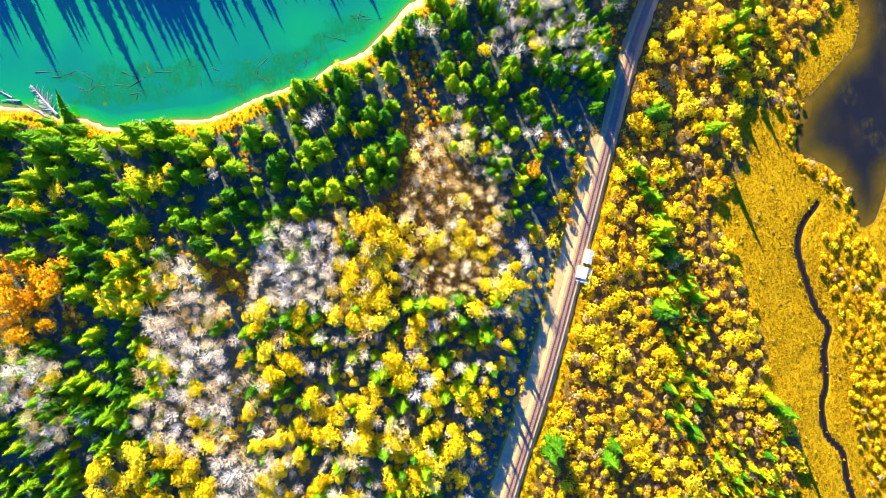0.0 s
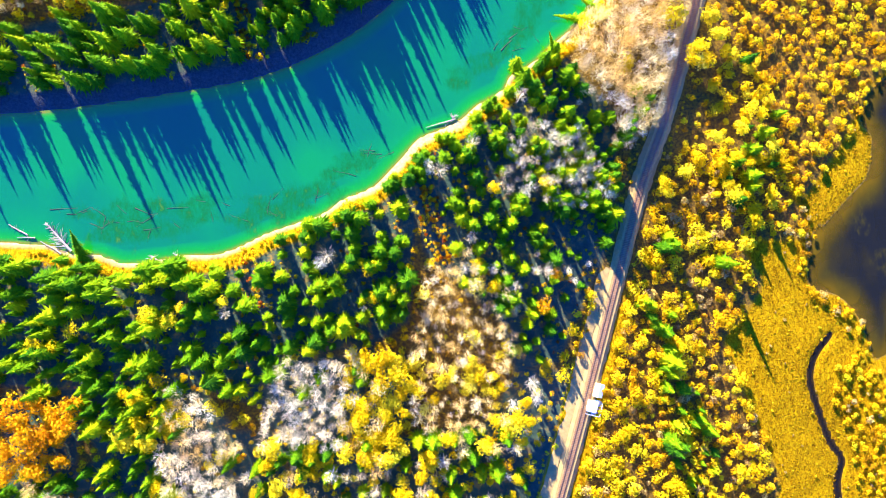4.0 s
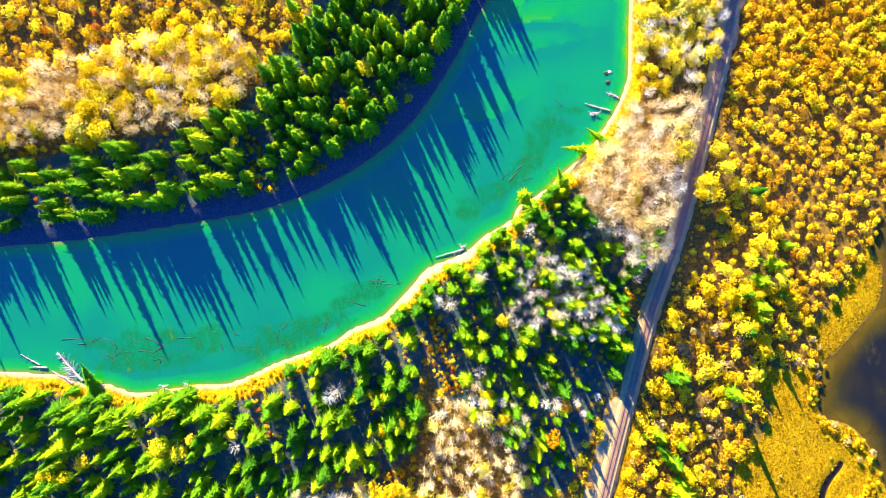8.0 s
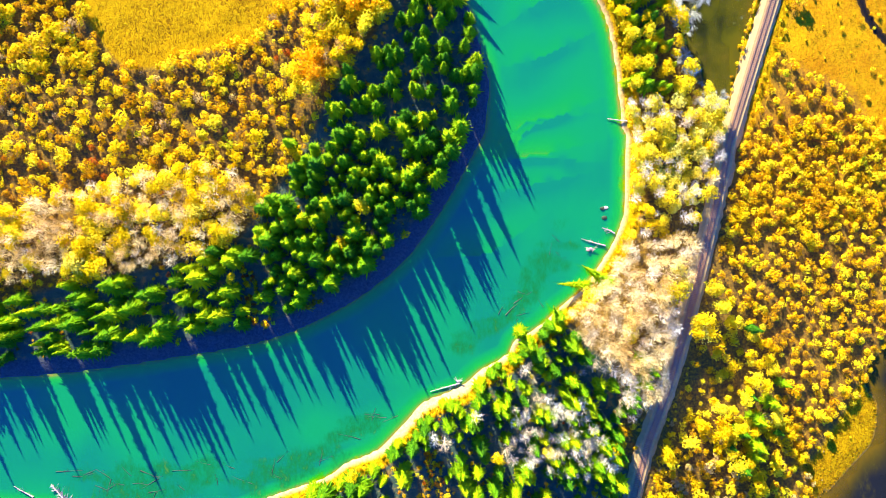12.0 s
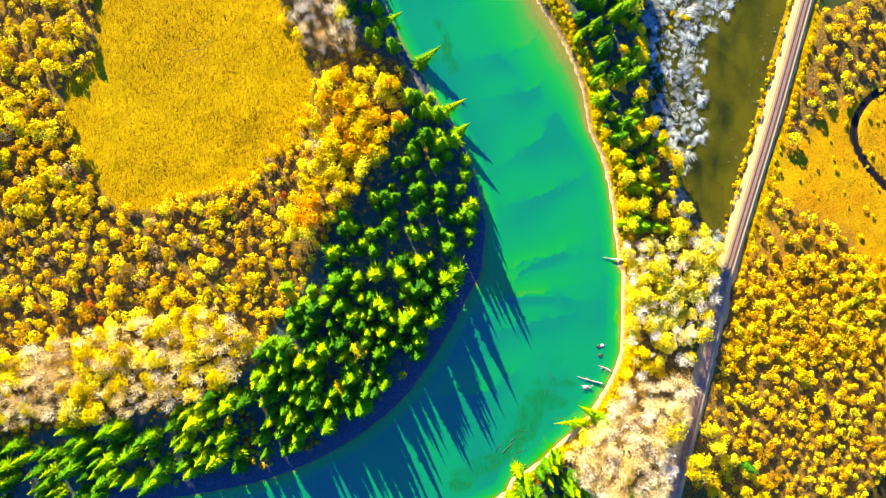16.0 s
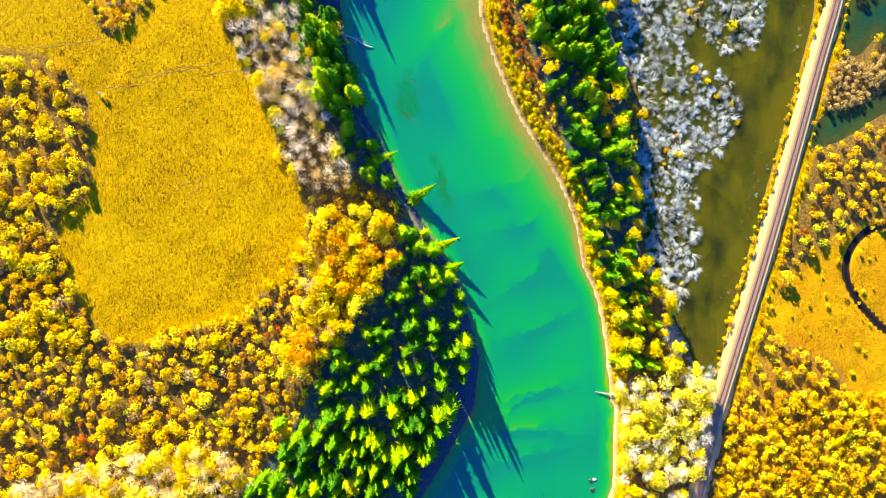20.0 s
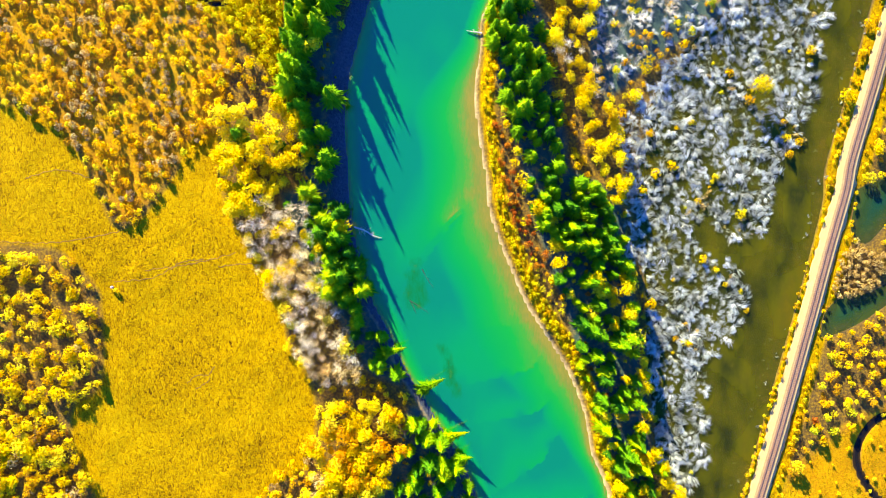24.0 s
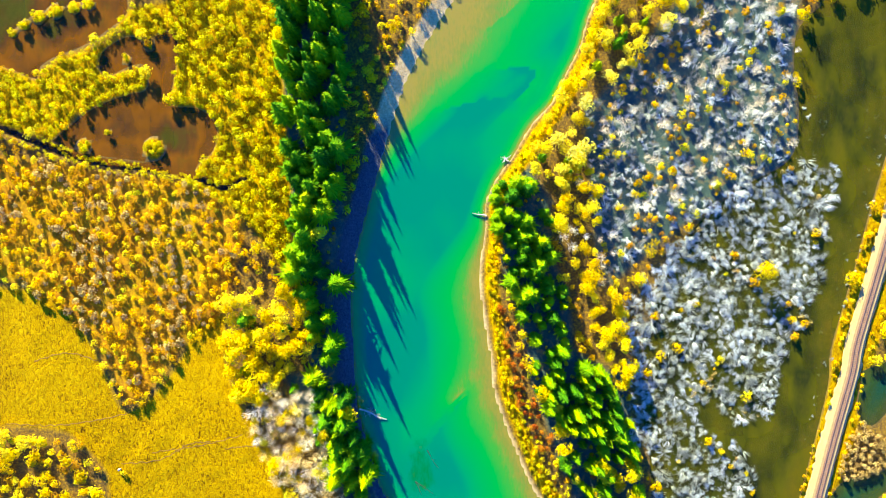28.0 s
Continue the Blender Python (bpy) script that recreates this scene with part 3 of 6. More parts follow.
MAT = {
    "needles": foliage("spruce_needles", [(0.0, (0.02, 0.12, 0.008)), (0.3, (0.09, 0.27, 0.004)), (0.6, (0.25, 0.44, 0.003)), (0.85, (0.44, 0.55, 0.003)), (1.0, (0.62, 0.60, 0.004))], 0.3),
    "gold": foliage("gold_leaves", [(0.0, (0.64, 0.42, 0.004)), (0.25, (0.80, 0.58, 0.003)), (0.6, (0.88, 0.70, 0.005)), (0.9, (0.91, 0.80, 0.03)), (1.0, (0.66, 0.68, 0.01))], 0.35),
    "orange": foliage("orange_leaves", [(0.0, (0.68, 0.29, 0.003)), (0.5, (0.86, 0.46, 0.003)), (1.0, (0.90, 0.60, 0.006))], 0.35),
    "shrub": foliage("willow_leaves", [(0.0, (0.30, 0.14, 0.02)), (0.14, (0.56, 0.29, 0.005)), (0.34, (0.80, 0.48, 0.003)), (0.6, (0.88, 0.63, 0.004)), (0.8, (0.90, 0.76, 0.02)), (0.9, (0.66, 0.66, 0.008)), (1.0, (0.32, 0.43, 0.006))], 0.35),
    "rust": foliage("rust_leaves", [(0.0, (0.28, 0.05, 0.006)), (0.5, (0.5, 0.13, 0.006)), (1.0, (0.6, 0.3, 0.01))], 0.3),
    "pale": foliage("pale_leaves", [(0.0, (0.74, 0.56, 0.01)), (0.5, (0.90, 0.76, 0.02)), (1.0, (0.93, 0.87, 0.16))], 0.35),
    "reed": foliage("reed_leaves", [(0.0, (0.4, 0.24, 0.05)), (0.5, (0.62, 0.42, 0.10)), (1.0, (0.75, 0.55, 0.14))], 0.3),
    "olive": foliage("olive_leaves", [(0.0, (0.42, 0.34, 0.006)), (0.5, (0.72, 0.62, 0.004)), (1.0, (0.84, 0.78, 0.01))], 0.35),
    "straw": foliage("dry_grass", [(0.0, (0.22, 0.10, 0.001)), (0.4, (0.38, 0.205, 0.001)), (0.75, (0.48, 0.28, 0.002)), (1.0, (0.58, 0.385, 0.004))], 0.3),
    "twigs": foliage("bare_twigs", [(0.0, (0.58, 0.44, 0.21)), (0.35, (0.84, 0.71, 0.42)), (0.7, (0.94, 0.87, 0.58)), (1.0, (0.97, 0.95, 0.72))], 0.2),
    "tan_twigs": foliage("tan_twigs", [(0.0, (0.66, 0.41, 0.10)), (0.35, (0.88, 0.64, 0.20)), (0.7, (0.95, 0.78, 0.33)), (1.0, (0.97, 0.90, 0.56))], 0.2),
    "sage": foliage("sage_leaves", [(0.0, (0.26, 0.16, 0.06)), (0.4, (0.48, 0.33, 0.10)), (0.75, (0.64, 0.48, 0.13)), (1.0, (0.78, 0.60, 0.06))], 0.3),
    "silver": foliage("dead_stems", [(0.0, (0.16, 0.16, 0.10)), (0.35, (0.40, 0.41, 0.28)), (0.7, (0.66, 0.68, 0.50)), (1.0, (0.86, 0.88, 0.70))], 0.15),
    "trodden": plain("trodden_earth", (0.12, 0.055, 0.003), (0.36, 0.19, 0.004), 2.5, 0.95),
    "bark": plain("bark", (0.10, 0.07, 0.05), (0.28, 0.2, 0.13), 4.0),
    "grey_wood": plain("weathered_wood", (0.25, 0.20, 0.15), (0.62, 0.54, 0.44), 5.0),
    "sunken": plain("waterlogged_wood", (0.015, 0.035, 0.012), (0.05, 0.08, 0.02), 3.0),
    "ballast": plain("ballast_gravel", (0.34, 0.22, 0.065), (0.55, 0.39, 0.12), 6.0, 0.9, 0.0, 0.05),
    "track_bed": plain("dark_ballast", (0.32, 0.17, 0.07), (0.54, 0.33, 0.14), 5.0, 0.9, 0.0, 0.05),
    "tie": plain("railway_ties", (0.20, 0.09, 0.035), (0.42, 0.23, 0.09), 5.0),
    "rail": plain("rail_steel", (0.20, 0.10, 0.06), (0.42, 0.26, 0.17), 2.0, 0.45, 0.5),
    "white_paint": plain("white_paint", (0.66, 0.72, 0.74), (0.82, 0.86, 0.88), 2.0, 0.5),
    "grey_metal": plain("grey_metal", (0.25, 0.3, 0.34), (0.5, 0.55, 0.6), 2.0, 0.4, 0.6),
}


def ground_material():
    m, nodes, links = material("valley_ground")
    s = nodes["Principled BSDF"]
    fine, mid, big = noise_node(nodes, links, 1.1, 6, 0.7), noise_node(nodes, links, 0.28, 5), noise_node(nodes, links, 0.035, 4)

    def zone(name, wobble=0.5):
        f = math_node(nodes, links, "ADD", attribute(nodes, name), math_node(nodes, links, "MULTIPLY", math_node(nodes, links, "SUBTRACT", mid, 0.5), wobble))
        return math_node(nodes, links, "MULTIPLY", math_node(nodes, links, "SUBTRACT", f, 0.22), 1.8, True)

    # wood floor: tree shade painted as dark blue-green, with patches of orange litter
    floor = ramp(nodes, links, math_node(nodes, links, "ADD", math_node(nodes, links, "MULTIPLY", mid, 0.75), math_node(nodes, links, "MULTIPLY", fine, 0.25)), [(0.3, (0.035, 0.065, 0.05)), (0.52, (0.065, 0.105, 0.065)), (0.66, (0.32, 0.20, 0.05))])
    scrub = ramp(nodes, links, fine, [(0.30, (0.05, 0.035, 0.022)), (0.5, (0.17, 0.10, 0.018)), (0.7, (0.42, 0.25, 0.012))])
    tuft = noise_node(nodes, links, 1.15, 4, 0.6, (0.6, 1.0, 0.6))
    tuft.node.inputs["Distortion"].default_value = 1.2
    grass = ramp(nodes, links, math_node(nodes, links, "ADD", math_node(nodes, links, "MULTIPLY", tuft, 0.95), math_node(nodes, links, "MULTIPLY", big, 0.3)),
                 [(0.42, (0.09, 0.038, 0.001)), (0.52, (0.27, 0.14, 0.001)), (0.62, (0.42, 0.24, 0.001)), (0.84, (0.58, 0.38, 0.003))])
    fen = ramp(nodes, links, math_node(nodes, links, "ADD", math_node(nodes, links, "MULTIPLY", fine, 0.5), math_node(nodes, links, "MULTIPLY", big, 0.5)),
               [(0.34, (0.26, 0.085, 0.003)), (0.47, (0.50, 0.23, 0.003)), (0.58, (0.58, 0.33, 0.003)), (0.7, (0.66, 0.45, 0.005))])
    sand = ramp(nodes, links, fine, [(0.3, (0.48, 0.30, 0.09)), (0.7, (0.82, 0.62, 0.24))])
    mud = ramp(nodes, links, mid, [(0.3, (0.05, 0.04, 0.02)), (0.5, (0.12, 0.09, 0.035)), (0.7, (0.24, 0.13, 0.05))])
    col = mixed(nodes, links, zone("shade_litter"), scrub, floor)
    col = mixed(nodes, links, zone("fen"), col, fen)
    col = mixed(nodes, links, zone("grass", 0.35), col, grass)
    col = mixed(nodes, links, zone("sand", 0.4), col, sand)
    # bank sand in tree shade: the shade is mixed into this dark blue-grey
    shade_bank = ramp(nodes, links, fine, [(0.3, (0.035, 0.045, 0.05)), (0.7, (0.10, 0.105, 0.10))])
    col = mixed(nodes, links, zone("shade_bank", 0.3), col, shade_bank)
    col = mixed(nodes, links, zone("mud", 0.3), col, mud)
    links.new(col, s.inputs["Base Color"])
    s.inputs["Roughness"].default_value, s.inputs["Specular IOR Level"].default_value = 0.95, 0.05
    bump(nodes, links, tuft, 0.85, 0.42, s)
    return m


def water_material(name, stops, clear, relief=0.03, gloss=0.5, patchy=0.3, patch_scale=0.035, weeds=((0.03, 0.028, 0.008), (0.07, 0.06, 0.006), (0.13, 0.10, 0.008)), bars=0.0):
    """Silty water: its colour deepens with depth, and it clears towards the bank."""
    m, nodes, links = material(name)
    s = nodes["Principled BSDF"]
    deep = attribute(nodes, "deep")
    weed = attribute(nodes, "weed")
    swirl = noise_node(nodes, links, patch_scale, 4, 0.55, (0.3, 1.0, 0.5))
    f = math_node(nodes, links, "ADD", deep, math_node(nodes, links, "MULTIPLY", math_node(nodes, links, "SUBTRACT", swirl, 0.5), patchy))
    if bars:
        # sand ripples on the bed show where it is shallow
        ridges = noise_node(nodes, links, 1.0, 2, 0.5, (0.5, 1.5, 0.45))
        shallow = math_node(nodes, links, "SUBTRACT", 1.0, math_node(nodes, links, "MULTIPLY", deep, 1.5), True)
        f = math_node(nodes, links, "ADD", f, math_node(nodes, links, "MULTIPLY", math_node(nodes, links, "MULTIPLY", math_node(nodes, links, "SUBTRACT", ridges, 0.5), bars), shallow))
    col = ramp(nodes, links, f, stops)
    blades = noise_node(nodes, links, 0.42, 7, 0.72, (0.5, 1.0, 0.55))
    wf = math_node(nodes, links, "MULTIPLY", math_node(nodes, links, "SUBTRACT", math_node(nodes, links, "ADD", math_node(nodes, links, "MULTIPLY", weed, 0.5), blades), 0.72), 2.6, True)
    wf = math_node(nodes, links, "MULTIPLY", wf, math_node(nodes, links, "MULTIPLY", weed, 1.2, True), True)
    col = mixed(nodes, links, wf, col, ramp(nodes, links, blades, list(zip((0.4, 0.6, 0.75), weeds))))
    links.new(col, s.inputs["Base Color"])
    s.inputs["Roughness"].default_value, s.inputs["IOR"].default_value, s.inputs["Specular IOR Level"].default_value = 0.08, 1.33 + 0.3 * gloss, gloss
    ripple = noise_node(nodes, links, 0.9, 3, 0.5)
    bump(nodes, links, ripple, 0.25, relief, s)
    t = nodes.new("ShaderNodeBsdfTransparent")
    mix = nodes.new("ShaderNodeMixShader")
    fac = math_node(nodes, links, "ADD", math_node(nodes, links, "ADD", math_node(nodes, links, "MULTIPLY", deep, clear[1]), weed), clear[0], True)
    links.new(fac, mix.inputs[0])
    links.new(t.outputs[0], mix.inputs[1])
    links.new(s.outputs[0], mix.inputs[2])
    links.new(mix.outputs[0], nodes["Material Output"].inputs["Surface"])
    return m


GROUND_MAT = ground_material()
RIVER_MAT = water_material("river_water", [(0.02, (0.30, 0.24, 0.004)), (0.10, (0.19, 0.23, 0.003)), (0.21, (0.05, 0.285, 0.003)), (0.38, (0.006, 0.31, 0.009)), (0.66, (0.001, 0.275, 0.026)), (0.88, (0.001, 0.24, 0.046)), (1.05, (0.001, 0.18, 0.06))], (0.75, 1.8), 0.03, 0.8,
                           weeds=((0.001, 0.17, 0.012), (0.004, 0.15, 0.005), (0.07, 0.20, 0.002)), bars=0.22)
POND_MAT = water_material("marsh_water", [(0.0, (0.11, 0.085, 0.003)), (0.3, (0.085, 0.078, 0.003)), (0.5, (0.055, 0.056, 0.003)), (0.7, (0.022, 0.028, 0.004)), (0.95, (0.065, 0.066, 0.002))], (0.7, 0.25), 0.03, 0.1, 1.5, 0.11)
DARK_MAT = water_material("dark_water", [(0.1, (0.14, 0.085, 0.004)), (0.4, (0.075, 0.052, 0.005)), (0.7, (0.036, 0.030, 0.008)), (1.0, (0.012, 0.014, 0.014))], (0.6, 0.35), 0.03, 0.12, 1.3, 0.045)
CREEK_MAT = water_material("creek_water", [(0.0, (0.04, 0.025, 0.008)), (0.5, (0.015, 0.012, 0.008)), (1.0, (0.01, 0.01, 0.008))], (0.8, 0.2), 0.03, 0.15)
BOG_MAT = water_material("bog_water", [(0.0, (0.08, 0.035, 0.006)), (0.3, (0.18, 0.065, 0.004)), (0.5, (0.08, 0.034, 0.007)), (0.7, (0.06, 0.062, 0.005)), (0.95, (0.03, 0.026, 0.008))], (0.75, 0.2), 0.03, 0.1, 1.2, 0.09)
TEAL_MAT = water_material("weedy_water", [(0.0, (0.06, 0.06, 0.006)), (0.4, (0.03, 0.07, 0.012)), (0.9, (0.008, 0.06, 0.025))], (0.6, 0.35), 0.03, 0.2)


# ---- mesh helpers ----
def mesh_from(name, verts, faces, mat, smooth=False, attrs=None):
    me = bpy.data.meshes.new(name)
    v = np.asarray(verts, np.float32).reshape(-1, 3)
    me.vertices.add(len(v))
    me.vertices.foreach_set("co", v.ravel())
    f = np.asarray(faces, np.int32)
    k = f.shape[1]
    me.loops.add(f.size)
    me.loops.foreach_set("vertex_index", f.ravel())
    me.polygons.add(len(f))
    me.polygons.foreach_set("loop_start", np.arange(len(f), dtype=np.int32) * k)
    me.polygons.foreach_set("use_smooth", np.full(len(f), smooth))
    for key, val in (attrs or {}).items():
        a = me.attributes.new(key, "FLOAT", "POINT")
        a.data.foreach_set("value", np.asarray(val, np.float32))
    me.update(calc_edges=True)
    me.materials.append(mat)
    return me


def grid_mesh(name, xs, ys, height, mat, attrs, keep=None):
    gx, gy = np.meshgrid(xs, ys)
    pts = np.c_[gx.ravel(), gy.ravel()]
    z = height(pts)
    n, m = len(xs), len(ys)
    i = (np.arange(m - 1)[:, None] * n + np.arange(n - 1)[None]).ravel()
    faces = np.c_[i, i + 1, i + n + 1, i + n]
    if keep is not None:
        k = keep(pts)
        faces = faces[k[faces].any(1)]
        used = np.unique(faces)
        remap = np.zeros(len(pts), int)
        remap[used] = np.arange(len(used))
        faces, pts, z = remap[faces], pts[used], z[used]
    return mesh_from(name, np.c_[pts, z], faces, mat, True, {k: f(pts) for k, f in attrs.items()})


def part(name, me, parent, label=""):
    ob = new(name, me)
    ob.parent = parent
    return tagged(ob, label)


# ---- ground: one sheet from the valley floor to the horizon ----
# where the ground colour carries the painted shade of the woods
def zone_shade_litter(pts):
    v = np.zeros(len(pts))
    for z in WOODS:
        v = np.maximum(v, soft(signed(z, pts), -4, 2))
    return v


def zone_grass(pts):
    v = np.zeros(len(pts))
    for plan in (MEADOW_PLAN, SEDGE_PLAN, Z_MARSH_GREEN, Z_BOG_SEDGE, Z_BOG_SEDGE_B):
        v = np.maximum(v, soft(signed(plan, pts), -3, 2))
    for x, y, r in ISLETS:
        v = np.maximum(v, 1 - soft(np.hypot(pts[:, 0] - x, pts[:, 1] - y), r, r + 1.2))
    fringe = -signed(RIVER, pts)
    east = line_distance(EAST, pts) < line_distance(WEST, pts)
    rail = line_distance(TRACK, pts)
    v = np.maximum(v, soft(rail, 3, 4) * (1 - soft(rail, 6.5, 9)) * (1 - soft(pts[:, 1], 20, 45) * (1 - soft(pts[:, 1], 170, 200))))
    return np.maximum(v, east * soft(fringe, 0.5, 2.5) * (1 - soft(fringe, 5, 8)))


def zone_fen(pts):
    v = soft(signed(FEN_PLAN, pts), -8, 6)
    for plan, share in ((Z_MEADOW_SHRUB_WEST, 0.25), (Z_BEND_SHRUB, 0.2), (Z_EAST_FIELD, 0.3), (Z_FEN_EDGE, 0.45), (Z_WILLOW_FIELD, 0.62), (Z_TRACK_SHRUB, 0.2)):
        v = np.maximum(v, share * soft(signed(plan, pts), -3, 3))
    return v


def zone_sand(pts):
    d = -signed(RIVER, pts)
    y, x = pts[:, 1], pts[:, 0]
    near_e = line_distance(EAST, pts) < line_distance(WEST, pts)
    width = np.where(near_e, 0.7 + 1.6 * soft(y, 60, 75) * (1 - soft(y, 92, 105)) - 1.0 * soft(y, 225, 250), 2.0 + 3 * soft(y, 380, 430))
    return 1 - soft(d, width - 1.5, width + 2.5)


def zone_mud(pts):
    v = np.zeros(len(pts))
    for plan in POND_PLANS.values():
        v = np.maximum(v, soft(signed(plan, pts), -1.5, 0.8))
    for line, half in CREEKS.values():
        v = np.maximum(v, 1 - soft(line_distance(line, pts), half * 0.4, half + 0.5))
    for x, y, r in ISLETS:
        v *= soft(np.hypot(pts[:, 0] - x, pts[:, 1] - y), r - 0.8, r + 0.6)
    return v


def zone_shade_bank(pts):
    """Grey sand under the wooded bank, with the trees' shade painted into its colour."""
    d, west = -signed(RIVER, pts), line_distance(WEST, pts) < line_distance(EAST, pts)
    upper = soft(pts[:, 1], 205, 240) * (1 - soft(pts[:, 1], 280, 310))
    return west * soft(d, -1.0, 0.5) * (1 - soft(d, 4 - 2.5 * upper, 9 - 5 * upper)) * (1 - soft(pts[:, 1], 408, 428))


# stands whose ground is darkened in colour to stand for tree shade
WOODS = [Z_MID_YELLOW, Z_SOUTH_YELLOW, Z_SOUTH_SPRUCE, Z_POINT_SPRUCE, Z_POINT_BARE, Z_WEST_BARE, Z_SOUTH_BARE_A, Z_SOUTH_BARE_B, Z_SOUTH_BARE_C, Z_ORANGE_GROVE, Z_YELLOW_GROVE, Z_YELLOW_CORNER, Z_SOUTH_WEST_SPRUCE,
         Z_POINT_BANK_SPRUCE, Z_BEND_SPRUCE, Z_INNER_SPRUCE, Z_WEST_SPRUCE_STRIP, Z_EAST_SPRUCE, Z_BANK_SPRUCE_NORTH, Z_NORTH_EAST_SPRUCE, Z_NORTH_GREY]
near_x = np.arange(-186, 180.1, 1.5)
near_y = np.arange(-96, 492.1, 1.5)
far = np.array([60, 180, 420, 900, 1800, 2800.0])
ground_x = np.r_[near_x[0] - far[::-1], near_x, near_x[-1] + far]
ground_y = np.r_[near_y[0] - far[::-1], near_y, near_y[-1] + far]
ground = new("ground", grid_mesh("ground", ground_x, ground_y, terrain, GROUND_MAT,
                                 {"shade_litter": zone_shade_litter, "grass": zone_grass, "fen": zone_fen, "sand": zone_sand, "shade_bank": zone_shade_bank, "mud": zone_mud}))
tagged(ground, "autumn valley floor of brown litter with painted wood shade, golden grass and pale bank sand", "ground", kind="structure")


# ---- water ----
WEED_BEDS = [(-114, 57, 30, 11, 0.0), (-60, 63, 32, 8, 0.35), (-36, 78, 16, 6, 0.5), (28, 132, 26, 9, 0.95), (8, 112, 20, 6, 0.6), (-16, 293, 6, 12, 0.2), (-3, 262, 3.5, 16, 0.25), (-92, 62, 14, 8, 0.2)]


def river_deep(pts):
    return np.clip(bed_depth(pts) / 2.6, 0, 1.2)


def river_weed(pts):
    v = np.zeros(len(pts))
    for cx, cy, rx, ry, turn in WEED_BEDS:
        dx, dy = pts[:, 0] - cx, pts[:, 1] - cy
        u, w = (dx * math.cos(turn) + dy * math.sin(turn)) / rx, (-dx * math.sin(turn) + dy * math.cos(turn)) / ry
        v = np.maximum(v, 1 - soft(np.sqrt(u * u + w * w) + 0.25 * waves(pts, 9, 5), 0.3, 1.25))
    return v


river = new("river", grid_mesh("river", np.arange(-230, 80, 1.1), np.arange(30, 500, 1.1), lambda p: np.full(len(p), RIVER_LEVEL), RIVER_MAT,
                               {"deep": river_deep, "weed": river_weed}, lambda p: signed(RIVER, p) > -2.5))
tagged(river, "turquoise silty river between wooded banks", "river", kind="structure")
POND_LOOK = {"brown_pond": (DARK_MAT, "dark brown still pond beside golden sedge"), "marsh_pond": (POND_MAT, "olive brown flooded marsh with dead willows"),
             "east_pond": (TEAL_MAT, "dark green pond beside the railway"), "reed_pond": (TEAL_MAT, "dark green pond fringed with reeds"),
             "beaver_pond": (BOG_MAT, "brown bog pond with algae"), "bog_pond": (BOG_MAT, "brown bog pond with sedge shore")}
for pond_name, plan in POND_PLANS.items():
    lo, hi = plan.min(0) - 3, plan.max(0) + 3
    mat, label = POND_LOOK[pond_name]
    pond = new(pond_name, grid_mesh(pond_name, np.arange(lo[0], hi[0], 1.5), np.arange(lo[1], hi[1], 1.5), lambda p: np.full(len(p), POND_LEVEL), mat,
                                    {"deep": lambda p: 0.2 + soft(signed(plan, p), 0, 10) * (0.3 if mat in (BOG_MAT, POND_MAT) else 0.8), "weed": lambda p: 0.6 * soft(waves(p, 18, 9), 0.0, 0.8)}, lambda p: signed(plan, p) > -2.0))
    tagged(pond, label, "pond", kind="structure")
for creek_name, (line, half) in CREEKS.items():
    lo, hi = line.min(0) - 4, line.max(0) + 4
    water = new(creek_name, grid_mesh(creek_name, np.arange(lo[0], hi[0], 0.8), np.arange(lo[1], hi[1], 0.8), lambda p: np.full(len(p), POND_LEVEL - 0.05), CREEK_MAT,
                                      {"deep": lambda p: 1 - soft(line_distance(line, p), 0, half), "weed": lambda p: 0 * p[:, 0]}, lambda p: line_distance(line, p) < half + 0.6))
    tagged(water, "narrow dark creek winding through sedge", "creek", kind="structure")


# ---- railway ----
def along(line, spacing):
    seg = np.linalg.norm(np.diff(line, axis=0), axis=1)
    s = np.r_[0, np.cumsum(seg)]
    q = np.arange(0, s[-1], spacing)
    p = np.c_[np.interp(q, s, line[:, 0]), np.interp(q, s, line[:, 1])]
    d = np.gradient(p, axis=0)
    return p, d / np.linalg.norm(d, axis=1)[:, None]


def ribbon(name, line, section, mat, spacing=2.0, uneven=0.0, seed=1):
    """A strip of the given cross-section (metres to the right, height) along a line."""
    p, d = along(line, spacing)
    right = np.c_[d[:, 1], -d[:, 0]]
    rng = np.random.RandomState(seed)
    rows = []
    for i, (u, h) in enumerate(section):
        off = u + (uneven * (rng.rand(len(p)) - 0.5) * 2 if i in (0, len(section) - 1) else 0)
        rows.append(np.c_[p + right * np.reshape(off, (-1, 1)), np.full(len(p), h)])
    v = np.stack(rows, 1).reshape(-1, 3)
    k = len(section)
    i = (np.arange(len(p) - 1)[:, None] * k + np.arange(k - 1)[None]).ravel()
    return mesh_from(name, v, np.c_[i, i + 1, i + k + 1, i + k], mat, False)


railway = tagged(new("railway"), "single railway track on a pale gravel embankment", "railway", kind="structure")
part("embankment", ribbon("embankment", TRACK, [(-4.4, -0.6), (-3.5, 0.3), (-2.9, 0.6), (-2.1, TRACK_TOP), (2.1, TRACK_TOP), (3.0, 0.4), (4.2, -0.6)], MAT["ballast"], 2.0, 0.7), railway, "pale sandy gravel ballast")
low = TRACK[TRACK[:, 1] < 42]
part("shoulder", ribbon("shoulder", low, [(-7.4, -0.3), (-6.9, 0.22), (-3.0, 0.50)], MAT["ballast"], 2.0, 0.8), railway, "sandy service strip")
